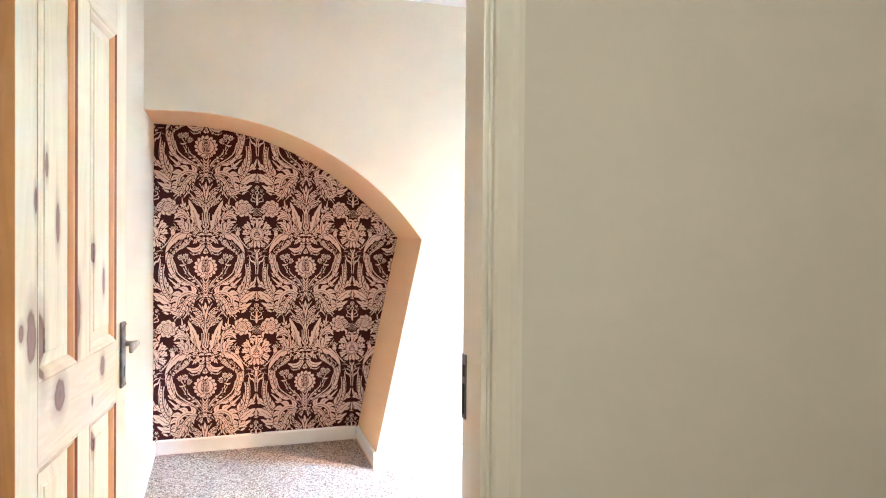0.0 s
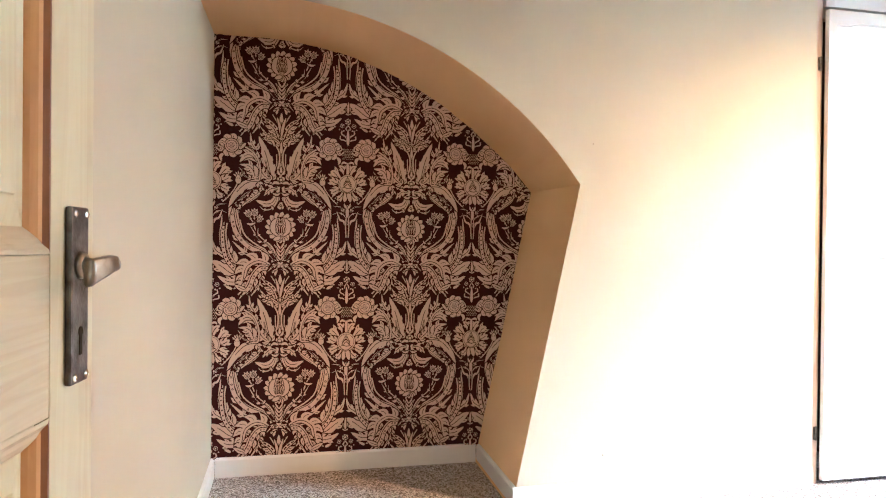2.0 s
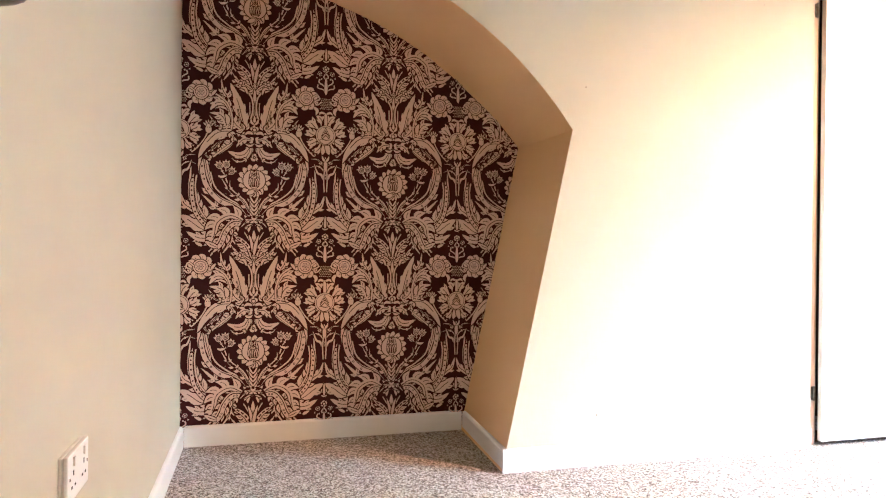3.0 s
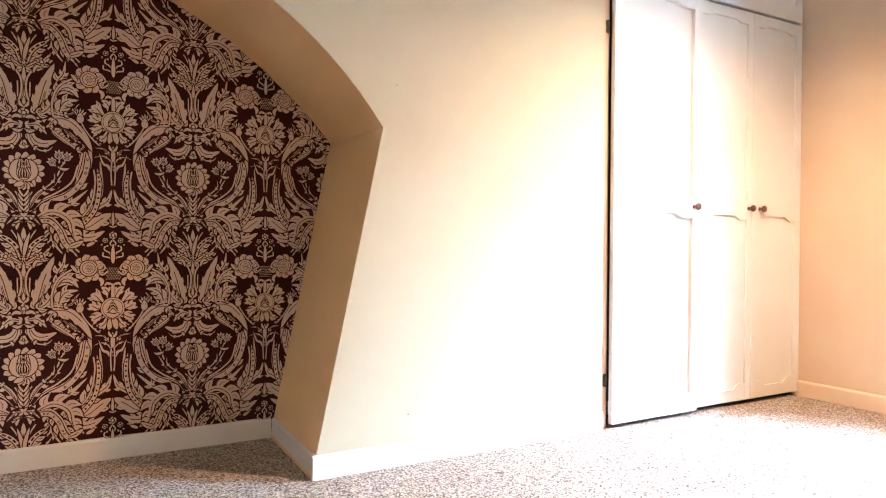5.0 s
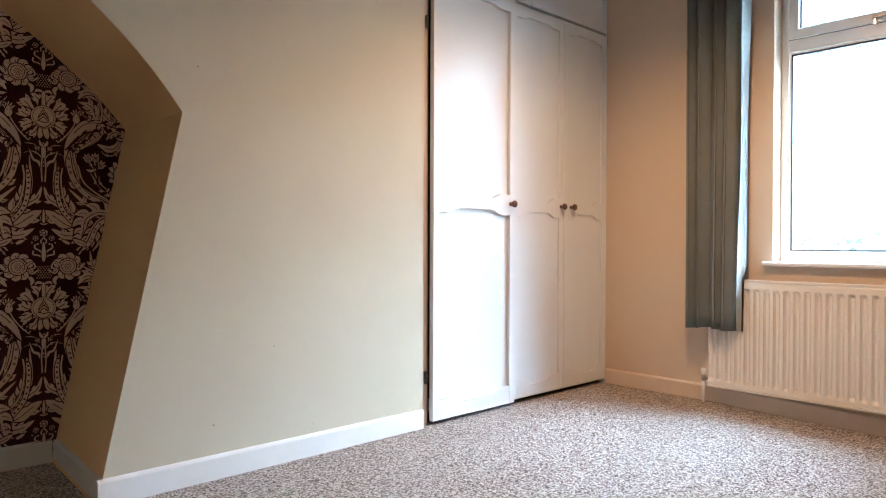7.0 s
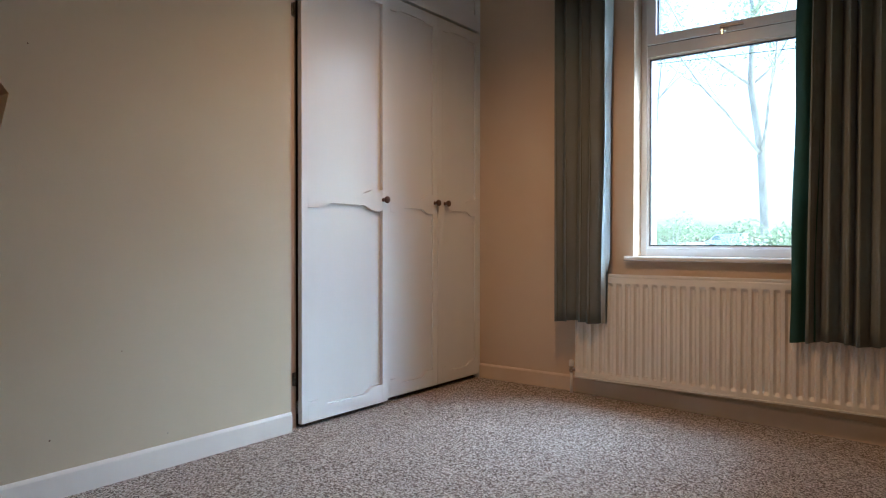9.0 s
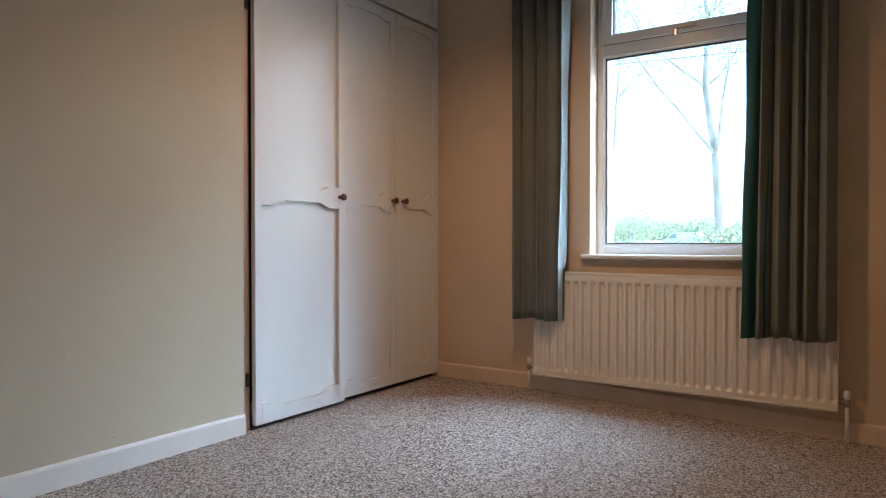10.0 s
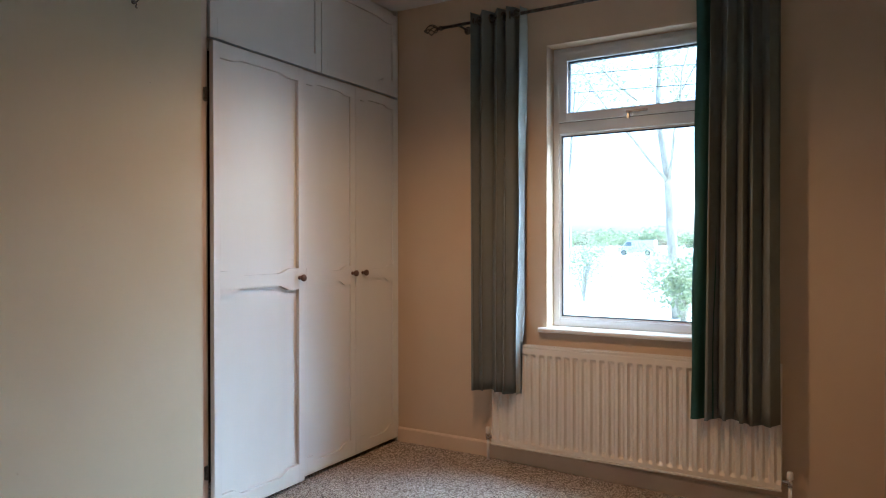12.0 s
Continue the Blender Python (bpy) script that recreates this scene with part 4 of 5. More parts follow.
class Damask:
    """Draws one repeat of the print as flat shapes in layers, each with a dark outline under it; x and y are in units from the middle flower, y down."""

    def __init__(self):
        self.shapes, self.level = [], 0

    def add(self, rings, tan, mirror=True):
        """rings: (left, right) pairs along a strip."""
        self.level += 1
        for sign in ((1, -1) if mirror else (1,)):
            quads = []
            for (a, b), (c, d) in zip(rings, rings[1:]):
                quads.append(tuple((p[0] * sign, p[1]) for p in (a, b, d, c)))
            self.shapes.append((self.level + (0.5 if sign < 0 else 0), tan, quads, mirror))

    def spine(self, points, n):
        pts = [np.array(p, float) for p in points]
        pts = [2 * pts[0] - pts[1]] + pts + [2 * pts[-1] - pts[-2]]
        out = []
        for k in range(n + 1):
            u = k / n * (len(pts) - 3)
            i = min(int(u), len(pts) - 4)
            t = u - i
            a, b, c, d = pts[i:i + 4]
            out.append(0.5 * (2 * b + (c - a) * t + (2 * a - 5 * b + 4 * c - d) * t * t + (3 * b - a - 3 * c + d) * t ** 3))
        return out

    def strip(self, points, widths, tan, mirror=True):
        rings = []
        for i, p in enumerate(points):
            way = points[min(i + 1, len(points) - 1)] - points[max(i - 1, 0)]
            way = way / (np.hypot(*way) + 1e-9)
            side = np.array((-way[1], way[0]))
            left, right = widths[i]
            rings.append((tuple(p + side * left), tuple(p - side * right)))
        self.add(rings, tan, mirror)

    def leaf(self, points, width, teeth=0, left=1.0, right=1.0, veins=True, dots=0, full=0.75, mirror=True, cut=0.5):
        """A leaf along its spine. With teeth it is an acanthus: pointed lobes on each side, bent towards the tip, under a slim body."""
        n = max(16, teeth * 4)
        line = self.spine(points, n)
        widths = []
        for k in range(n + 1):
            t = k / n
            w = width * 0.64 * max(math.sin(math.pi * t ** full), 0.0) ** 0.6
            if dots:
                w = width * 0.5 * min(1, 6 * t + 0.15, 6 * (1 - t) + 0.1)
            widths.append(w)
        if teeth:
            slim = 0.84 - cut
            self.strip(line, [((w * 1.05 + 6) * left if left >= 0.5 else w * left + 4, (w * 1.05 + 6) * right if right >= 0.5 else w * right + 4) for w in widths], False, mirror)
            for i in range(teeth):
                t = (i + 0.15) / (teeth + 0.3)
                at = min(int(t * n), n - 2)
                reach = max(widths[min(at + n // (2 * teeth), n)], width * 0.22)
                way = line[at + 1] - line[at]
                way = way / (np.hypot(*way) + 1e-9)
                side = np.array((-way[1], way[0]))
                for s, share in ((1, left), (-1, right)):
                    if share < 0.5:
                        continue
                    out = reach * share * 1.12
                    lobe = self.spine([line[at], line[at] + way * out * 0.25 + side * s * out * 0.62, line[at] + way * out * 1.0 + side * s * out], 7)
                    shape = [(out * 0.4 * math.sin(math.pi * min(max(j / 7, 0.12), 0.985) ** 0.75),) * 2 for j in range(8)]
                    self.strip(lobe, [(a + 5.5, b + 5.5) for a, b in shape], False, mirror)
                    self.strip(lobe, shape, True, mirror)
                    if out > 22:
                        self.strip(lobe[1:6], [(1.3, 1.3)] * 5, False, mirror)
            body = [(w * (slim if left >= 0.5 else left), w * (slim if right >= 0.5 else right)) for w in widths]
            self.strip(line, body, True, mirror)
            if veins and width > 16:
                self.strip(line[n // 12:n * 5 // 6], [(1.7, 1.7)] * len(line[n // 12:n * 5 // 6]), False, mirror)
            return
        body = [(w * left, w * right) for w in widths]
        self.strip(line, [(a + 4, b + 4) for a, b in body], False, mirror)
        self.strip(line, body, True, mirror)
        if dots:
            for k in range(dots):
                p = line[int((k + 0.9) / (dots + 0.8) * n)]
                self.disc(p, width * 0.27, False, mirror, steps=8)
                if width > 18:
                    self.disc(p, width * 0.12, True, mirror, steps=8)
        elif veins and width > 16:
            self.strip(line[n // 10:n * 4 // 5], [(1.4, 1.4)] * len(line[n // 10:n * 4 // 5]), False, mirror)

    def disc(self, p, r, tan, mirror=True, ry=None, steps=12):
        ry = ry or r
        rings = []
        for k in range(steps // 2 + 1):
            a = math.pi * k / (steps // 2)
            rings.append(((p[0] + r * math.sin(a), p[1] - ry * math.cos(a)), (p[0] - r * math.sin(a), p[1] - ry * math.cos(a))))
        self.add(rings, tan, mirror)

    def stem(self, points, width, mirror=True):
        line = self.spine(points, 14)
        self.strip(line, [(width / 2 + 2.5,) * 2] * 15, False, mirror)
        self.strip(line, [(width / 2,) * 2] * 15, True, mirror)

    def flower(self, p, r, petals, core, mirror=True, ry=None, marks=True):
        ry = ry or r
        for k in range(petals):
            a = 2 * math.pi * (k + 0.5) / petals
            tip = (p[0] + r * math.cos(a), p[1] + ry * math.sin(a))
            root = (p[0] + core * 0.6 * math.cos(a), p[1] + core * 0.6 * math.sin(a))
            mid = ((tip[0] + root[0]) / 2, (tip[1] + root[1]) / 2)
            self.leaf([root, mid, tip], 2 * math.pi * r / petals * 0.72, full=1.1, veins=r > 40, mirror=mirror)
        self.disc(p, core + 4, False, mirror, steps=20)
        self.disc(p, core, True, mirror, steps=20)
        if marks and core > 14:
            self.disc(p, core * 0.8, False, mirror, steps=20)
            self.disc(p, core * 0.72, True, mirror, steps=20)
            for row in range(-2, 3):
                for col in range(-2, 3):
                    if abs(row) + abs(col) < 4:
                        self.disc((p[0] + col * core * 0.2 + (row % 2) * core * 0.1, p[1] + row * core * 0.2), core * 0.06, False, mirror, ry=core * 0.085, steps=6)


def draw_repeat():
    """Half of the motif; lengths in sketch units of about 2.6 mm, x from the motif's axis and y down from its middle flower."""
    d = Damask()
    k = 2.87

    def p(*pts):
        return [(x * k, y * k) for x, y in pts]

    def leaf(points, width, teeth=0, **more):
        d.leaf(p(*points), width * k / 1.28, teeth, **more)

    def band(points, width, dots, **more):
        d.leaf(p(*points), width * k, dots=dots, **more)

    def stem(points, width, **more):
        d.stem(p(*points), width * k, **more)

    def flower(x, y, r, petals, core, ry=None, **more):
        d.flower((x * k, y * k), r * k, petals, core * k, ry=ry and ry * k, **more)

    def dot(x, y, r, tan=False, **more):
        d.disc((x * k, y * k), r * k, tan, **more)

    # outer wing: long toothed leaf, its broad foot, and the beaded band inside it
    leaf([(52, 84), (76, 78), (98, 50), (106, 20), (103, -26)], 33, 8, left=0.12, right=1.0, cut=0.52)
    leaf([(60, 86), (84, 84), (104, 70), (120, 60)], 30, 3, cut=0.25)
    leaf([(56, 90), (74, 98), (92, 98), (110, 88)], 21, 3, cut=0.25)
    leaf([(88, 60), (104, 48), (114, 40), (120, 22)], 18, 2, cut=0.4)
    stem([(51, 84), (72, 72), (90, 48), (96, 14), (94, -8)], 2.4)
    band([(56, 90), (78, 78), (96, 54), (102, 18), (99, -10)], 6, 24)
    # inner crescent with lobes on both sides and the ringed band along it
    leaf([(2, 74), (16, 52), (44, 40), (68, 22), (76, -4), (74, -34)], 27, 6, left=1.0, right=0.3, cut=0.52)
    leaf([(70, 10), (77, -16), (80, -40), (76, -58)], 24, 4, left=1.0, right=0.3, cut=0.55)
    leaf([(6, 74), (26, 58), (56, 50), (86, 24)], 27, 5, cut=0.52)
    leaf([(8, 72), (30, 60), (52, 58), (70, 62)], 14, 3, cut=0.5)
    stem([(2, 70), (24, 44), (54, 32), (80, 6), (90, -26), (82, -60)], 4.6)
    band([(4, 74), (30, 48), (58, 34), (78, 10), (85, -16), (84, -34)], 7.5, 9)
    stem([(3, 74), (18, 46), (44, 30), (64, 12), (72, -14)], 2.6)
    # fronds rising from the root beside the middle flower
    leaf([(4, 64), (14, 42), (32, 28), (48, 22)], 8, 4, cut=0.5)
    leaf([(5, 60), (20, 34), (40, 18), (54, -4)], 12, 5, left=1.0, right=0.55, cut=0.55)
    stem([(2, 66), (14, 36), (34, 18), (44, 4), (48, -8)], 2.2)
    leaf([(24, 26), (34, 18), (40, 10), (40, 0)], 6, 2)
    stem([(1.6, 70), (6, 52), (6, 40), (11, 30)], 1.8)
    for i in range(5):
        leaf([(0, 66 - 7 * i), (4, 60 - 7 * i), (7.5, 52 - 7 * i)], 3, veins=False)
    # curled bud on its own stem
    stem([(6, 74), (22, 62), (36, 56), (50, 50)], 2.2)
    for i in range(6):
        a = 0.1 + 0.42 * i
        leaf([(54, 57), (54 + 7 * math.cos(a), 57 + 6 * math.sin(a)), (54 + 13 * math.cos(a), 57 + 12 * math.sin(a))], 4.2, veins=False)
    flower(52, 54, 6, 6, 2.5, marks=False)
    leaf([(28, 60), (36, 50), (46, 48), (58, 50)], 7, 3, left=0.4, right=1.0)
    # three little pods
    for x, y, a in ((38, -16, -2.4), (46, -27, -1.5), (57, -25, -0.9)):
        leaf([(46, -6), ((46 + x) / 2 + 1, (y - 6) / 2), (x, y)], 5, 2)
        for turn in (-0.7, 0, 0.7):
            leaf([(x, y), (x + 5 * math.cos(a + turn), y + 5 * math.sin(a + turn)), (x + 9 * math.cos(a + turn), y + 9 * math.sin(a + turn))], 3.4, veins=False)
        dot(x, y, 6, True)
        dot(x, y, 4.6)
        dot(x, y, 3.6, True)
        for dx in (-1.6, 0, 1.6):
            dot(x + dx, y, 0.6, ry=2.8 * k, steps=8)
    leaf([(46, -8), (54, -6), (60, -8)], 4)
    # middle flower: a ragged ring, three shells of petals and the seed head
    flower(0, -2, 28, 15, 10, mirror=False, marks=False)
    d.disc((0, -2 * k), 18.5 * k, False, False, steps=24)
    for a in (0.15, 0.55, 0.95):
        for side in (-1, 1):
            d.leaf(p((0, 16), (side * (5 + 8 * a), 8 - 4 * a), (side * (3 + 10 * a), -14 + 5 * a), (side * (1 + 6 * a), -18)), 7 * k, veins=False, mirror=False)
    d.disc((0, 1.5 * k), 10 * k, False, False, ry=12 * k, steps=20)
    d.disc((0, 1.5 * k), 9 * k, True, False, ry=11 * k, steps=20)
    for x, y in ((-5, -7), (0, -9), (5, -7), (-2.5, -12), (2.5, -12), (0, -15)):
        d.disc((x * k, y * k), 1.7 * k, False, False)
        d.disc((x * k, y * k), 0.8 * k, True, False)
    for x in (-5.5, -2, 2, 5.5):
        d.leaf(p((x * 0.4, -6), (x, 2), (x * 0.8, 10)), 1.3 * k, veins=False, mirror=False)
    for i in range(5):
        a = math.pi / 2 + (i - 2) * 0.55
        d.leaf(p((0, 17), (8 * math.cos(a), 17 + 6 * math.sin(a)), (14 * math.cos(a), 17 + 11 * math.sin(a))), 5.5 * k, veins=False, mirror=False)
    # little cross above it
    flower(0, -41, 6, 4, 1.2, mirror=False, marks=False, ry=8)
    # folded bands under the bow
    leaf([(31, -70), (44, -58), (60, -46), (76, -36)], 20, 5, left=0.3, right=1.0, cut=0.52)
    stem([(29, -70), (50, -54), (76, -33)], 2.6)
    stem([(48, -76), (60, -66), (74, -50)], 2.4)
    leaf([(50, -72), (60, -60), (70, -52), (80, -46)], 8, 3, left=0.9, right=0.3)
    leaf([(70, -36), (78, -40), (82, -50), (80, -70)], 8, 2)
    # curl hanging from the bow
    leaf([(8, -58), (16, -46), (28, -44), (44, -50)], 19, 3, left=1.0, right=0.6, cut=0.24)
    stem([(8, -68), (6, -52), (14, -38), (28, -33)], 3.0)
    leaf([(12, -38), (22, -33), (32, -34), (38, -40)], 6, 2)
    # the bow itself
    leaf([(2, -66), (18, -78), (40, -84), (62, -80), (82, -58), (92, -36)], 28, 4, left=0.9, right=0.45, cut=0.16)
    leaf([(3, -70), (16, -72), (24, -66), (30, -58)], 13, 3, cut=0.4)
    leaf([(40, -82), (34, -72), (38, -64)], 11, 2)
    # calyx and its drooping leaves
    leaf([(12, 72), (38, 60), (60, 72), (66, 96), (78, 110)], 30, 7, left=0.3, right=1.0, cut=0.52)
    leaf([(30, 78), (36, 92), (40, 108), (54, 128)], 16, 4, left=1.0, right=0.5, cut=0.55)
    leaf([(40, 82), (50, 96), (60, 112), (72, 130)], 20, 4, cut=0.5)
    stem([(10, 74), (34, 68), (50, 84), (60, 106), (74, 122)], 2.4)
    band([(10, 77), (32, 74), (46, 88), (54, 108), (68, 124)], 6.5, 9)
    for i in range(3):
        leaf([(0, 70), (7 + 3 * i, 72 + i), (9 + 5 * i, 88 - 5 * i)], 9, veins=False)
    leaf([(0, 68), (10, 68), (22, 80)], 9, 2)
    # fan of dotted blades below, and the tapering vase
    leaf([(1, 134), (8, 120), (20, 104), (34, 92)], 20, 5, left=1.0, right=0.4, cut=0.5)
    leaf([(2, 140), (14, 132), (28, 124), (36, 112)], 20, 4, left=1.0, right=0.3, cut=0.5)
    band([(1, 138), (8, 116), (18, 104), (31, 96)], 6, 10)
    stem([(1, 134), (3, 114), (10, 98), (16, 88)], 1.8)
    leaf([(0, 130), (0, 110), (0, 84)], 10, mirror=False)
    for side in (-1, 1):
        d.leaf(p((0, 128), (side * 3, 110), (side * 8, 92)), 4 * k, veins=False, mirror=False)
    leaf([(0, 196), (0, 170), (0, 136)], 8, mirror=False)
    # florets and sprigs beside the vase
    flower(23, 128, 6.5, 6, 2.4, marks=False)
    for x, y in ((12, 124), (32, 118), (35, 126), (33, 134)):
        leaf([(x - 2, y + 2), (x, y), (x + 3, y - 3)], 3.2, veins=False)
    stem([(14, 206), (4, 180), (4, 156), (14, 138)], 2.6)
    stem([(22, 207), (9, 186), (8, 160)], 1.8)
    leaf([(12, 146), (16, 136), (24, 136)], 4)
    # tall lobed leaf
    leaf([(16, 206), (21, 186), (27, 162), (40, 128)], 25, 4, left=0.9, right=0.8, cut=0.15)
    leaf([(20, 208), (30, 200), (35, 192), (41, 178)], 19, 3, cut=0.45)
    stem([(20, 206), (24, 190), (28, 172)], 0.8)
    # small flower and bud on the axis, above the bow
    flower(0, 207, 7.5, 6, 2.6, mirror=False, marks=False)
    leaf([(0, 200), (0, 192), (0, 182)], 5, mirror=False)
    leaf([(1, 198), (5, 194), (6, 188)], 4, veins=False)
    leaf([(2, 214), (10, 212), (16, 216)], 5)
    # curved stem with three leaves
    leaf([(44, 166), (46, 152), (52, 142), (55, 122)], 16, 3, cut=0.5)
    leaf([(42, 180), (50, 166), (62, 164), (73, 177)], 20, 5, left=0.5, right=1.0, cut=0.3)
    leaf([(44, 178), (52, 172), (62, 174), (70, 182)], 6)
    leaf([(46, 204), (48, 194), (56, 184), (73, 181)], 23, 3, cut=0.45)
    leaf([(44, 200), (44, 190), (48, 182)], 7)
    leaf([(52, 206), (64, 202), (68, 194), (74, 186)], 8, 2)
    stem([(38, 208), (37, 186), (46, 162), (68, 146)], 2.8)
    # side flower seen from the front
    leaf([(60, 114), (70, 110), (80, 104)], 8)
    leaf([(84, 112), (90, 109), (96, 106)], 5, veins=False)
    flower(87, 147, 22, 9, 12)
    leaf([(70, 152), (66, 146), (62, 142)], 5, veins=False)
    stem([(97, 146), (106, 140), (110, 148), (102, 152), (106, 158), (114, 152)], 2.4)
    leaf([(101, 162), (106, 168), (104, 176)], 6)
    # bell flower and its stem
    stem([(76, 214), (82, 226), (94, 242), (108, 254)], 2)
    for turn in (-0.9, -0.45, 0, 0.45, 0.9):
        leaf([(75, 207), (75 + 5 * math.sin(turn), 207 - 7 * math.cos(turn)), (75 + 11 * math.sin(turn), 207 - 14 * math.cos(turn))], 3.4, veins=False)
    leaf([(75, 216), (75, 208), (75, 200)], 10, veins=False)
    for x in (70, 73, 77, 80):
        dot(x, 206, 0.8)
    for x, y in ((95, 236), (99, 240), (92, 240), (97, 245), (102, 238), (106, 242), (103, 248)):
        dot(x, y - 2, 1.3, True)
    # column between two repeats
    e = 121.2

    def both(points, width, teeth=0, **more):
        for side in (-1, 1):
            d.leaf(p(*((e + side * x, y) for x, y in points)), width * k / 1.28, teeth, mirror=False, **more)

    # big flower: eight lobed petals, the ring and the seeded heart
    both([(0, -76), (14, -92), (24, -104), (32, -106)], 24, 3, cut=0.26)
    both([(0, -86), (4, -104), (10, -114), (17, -118)], 17, 2, cut=0.26)
    both([(8, -84), (20, -84), (28, -88), (34, -92)], 18, 3, cut=0.26)
    both([(8, -80), (18, -72), (26, -68), (31, -66)], 17, 3, cut=0.26)
    both([(4, -76), (10, -62), (16, -56), (20, -54)], 14, 2, cut=0.26)
    both([(1, -74), (4, -58), (6, -50)], 8, veins=False)
    d.disc((e * k, -84 * k), 18 * k, False, False, steps=24)
    d.disc((e * k, -84 * k), 17 * k, True, False, steps=24)
    d.disc((e * k, -84 * k), 15 * k, False, False, steps=24)
    d.disc((e * k, -84 * k), 14.2 * k, True, False, steps=24)
    for row in range(6):
        for col in range(6 - row):
            d.disc(((e + (col - (5 - row) / 2) * 2.7) * k, (-84 - row * 2.5) * k), 1.15 * k, False, False, steps=6)
    d.leaf(p((e - 7, -79), (e, -86), (e + 7, -79)), 1.6 * k, veins=False, mirror=False)
    d.leaf(p((e - 10, -76), (e, -72), (e + 10, -76)), 5 * k, veins=False, mirror=False)
    d.stem(p((e, -102), (e, -112), (e, -124)), 5 * k, mirror=False)
    both([(1, -122), (8, -124), (12, -120)], 4, veins=False)
    # fountain under it
    both([(0, -6), (5, -26), (12, -40), (26, -42)], 8, 2)
    both([(1, -10), (5, -24), (16, -30), (28, -26)], 5, 2)
    both([(2, -2), (7, -14), (14, -18), (20, -34)], 4, veins=False)
    d.leaf(p((e, -20), (e, -34), (e, -46)), 5 * k, mirror=False)
    for side in (-1, 1):
        d.stem(p((e + side * 2, 16), (e + side * 3, -4), (e + side * 2, -22)), 2 * k, mirror=False)
    both([(0, -38), (4, -42), (6, -48)], 4, veins=False)
    # little crown, florets and fleuron in the gap between the wings
    both([(0, 78), (3, 74), (5, 68)], 3, veins=False)
    d.leaf(p((e, 80), (e, 70), (e, 58)), 3.4 * k, veins=False, mirror=False)
    d.stem(p((e - 5, 80), (e, 82), (e + 5, 80)), 2 * k, mirror=False)
    d.flower((e * k, 95 * k), 6 * k, 6, 2 * k, mirror=False, marks=False)
    for side in (-1, 1):
        d.flower(((e + side * 11) * k, 103 * k), 4.2 * k, 5, 1.4 * k, mirror=False, marks=False)
        d.disc(((e + side * 8) * k, 112 * k), 1.5 * k, True, False)
        d.disc(((e + side * 16) * k, 110 * k), 1.3 * k, True, False)
        d.stem(p((e + side * 2, 136), (e + side * 4, 124), (e + side * 12, 118), (e + side * 11, 112)), 2.2 * k, mirror=False)
        d.stem(p((e + side * 1, 134), (e + side * 6, 130), (e + side * 14, 128), (e + side * 14, 122)), 2.2 * k, mirror=False)
        d.stem(p((e, 114), (e + side * 4, 108), (e, 102)), 2 * k, mirror=False)
    d.leaf(p((e, 140), (e, 126), (e, 108)), 4.5 * k, mirror=False)
    for row in range(7):
        for col in range(6):
            d.disc(((e + (col - 2.5 + (row % 2) * 0.5) * 3.6) * k, (147 + row * 2.9) * k), 1.0 * k, True, False, steps=6)
    return d


def clip(poly, edges):
    for (px, pz, nx, nz) in edges:
        dist = [(x - px) * nx + (z - pz) * nz for x, z in poly]
        if min(dist) >= 0:
            continue
        if max(dist) <= 0:
            return []
        kept = []
        for i, p in enumerate(poly):
            q, a, b = poly[(i + 1) % len(poly)], dist[i], dist[(i + 1) % len(poly)]
            if a >= 0:
                kept.append(p)
            if (a > 0 > b) or (a < 0 < b):
                t = a / (a - b)
                kept.append((p[0] + (q[0] - p[0]) * t, p[1] + (q[1] - p[1]) * t))
        poly = kept
        if len(poly) < 3:
            return []
    return poly


def wallpaper():
    outline = [(LEFT, 0.0), (NICHE_FOOT_BACK, 0.0)] + [splay(x, z) for x, z in reversed(ARCH[1::2])] + [(LEFT, ARCH[0][1] + 0.026)]
    # straight hull of the alcove's outline, inward normals
    edges = []
    for a, b in zip(outline, outline[1:] + outline[:1]):
        way = Vector((b[0] - a[0], b[1] - a[1])).normalized()
        if a[0] < 0.2 and a[1] > 1.9 and b[1] > 1.9:
            edges.append((0, 2.045, 0, -1))
        else:
            edges.append((a[0], a[1], -way.y, way.x))
    sheet = tagged(new("wallpaper"), "maroon and tan damask wallpaper on the alcove's back wall", "wallpaper", kind="structure")
    bm = bmesh.new()
    prism(bm, outline, "y", NICHE_BACK, NICHE_BACK + 0.014)
    part("ground", bm, MAROON, sheet, "dark maroon ground of the wallpaper")
    repeat = draw_repeat()
    verts = {True: [], False: []}
    faces = {True: [], False: []}
    step = 0.00001
    for i in range(-1, 3):
        for j in range(-2, 2):
            cx, cz = 0.184 + REPEAT_X * i, 1.158 + REPEAT_Z * j
            if cx - 0.5 > 1.42 or cz - 0.7 > 2.03:
                continue
            for level, tan, quads, inside in repeat.shapes:
                y = NICHE_BACK - 0.0002 - step * level
                for quad in quads:
                    if inside and max(abs(x) for x, z in quad) > 347.5:
                        quad = clip(list(quad), [(-347.5, 0, 1, 0), (347.5, 0, -1, 0)])
                        if not quad:
                            continue
                    poly = clip([(cx + x * UNIT, cz - z * UNIT) for x, z in quad], edges)
                    if poly:
                        start = len(verts[tan])
                        verts[tan].extend((x, y, z) for x, z in poly)
                        faces[tan].append(tuple(range(start, len(verts[tan]))))
    for tan, name, mat, label in ((True, "tan_print", TAN, "tan leaves and flowers printed on the wallpaper"), (False, "maroon_print", MAROON, "dark maroon outlines and veins of the print")):
        data = bpy.data.meshes.new(name)
        data.from_pydata(verts[tan], [], faces[tan])
        data.materials.append(mat)
        ob = new(name, data)
        ob.parent = sheet
        tagged(ob, label=label, kind="stuff")


wallpaper()


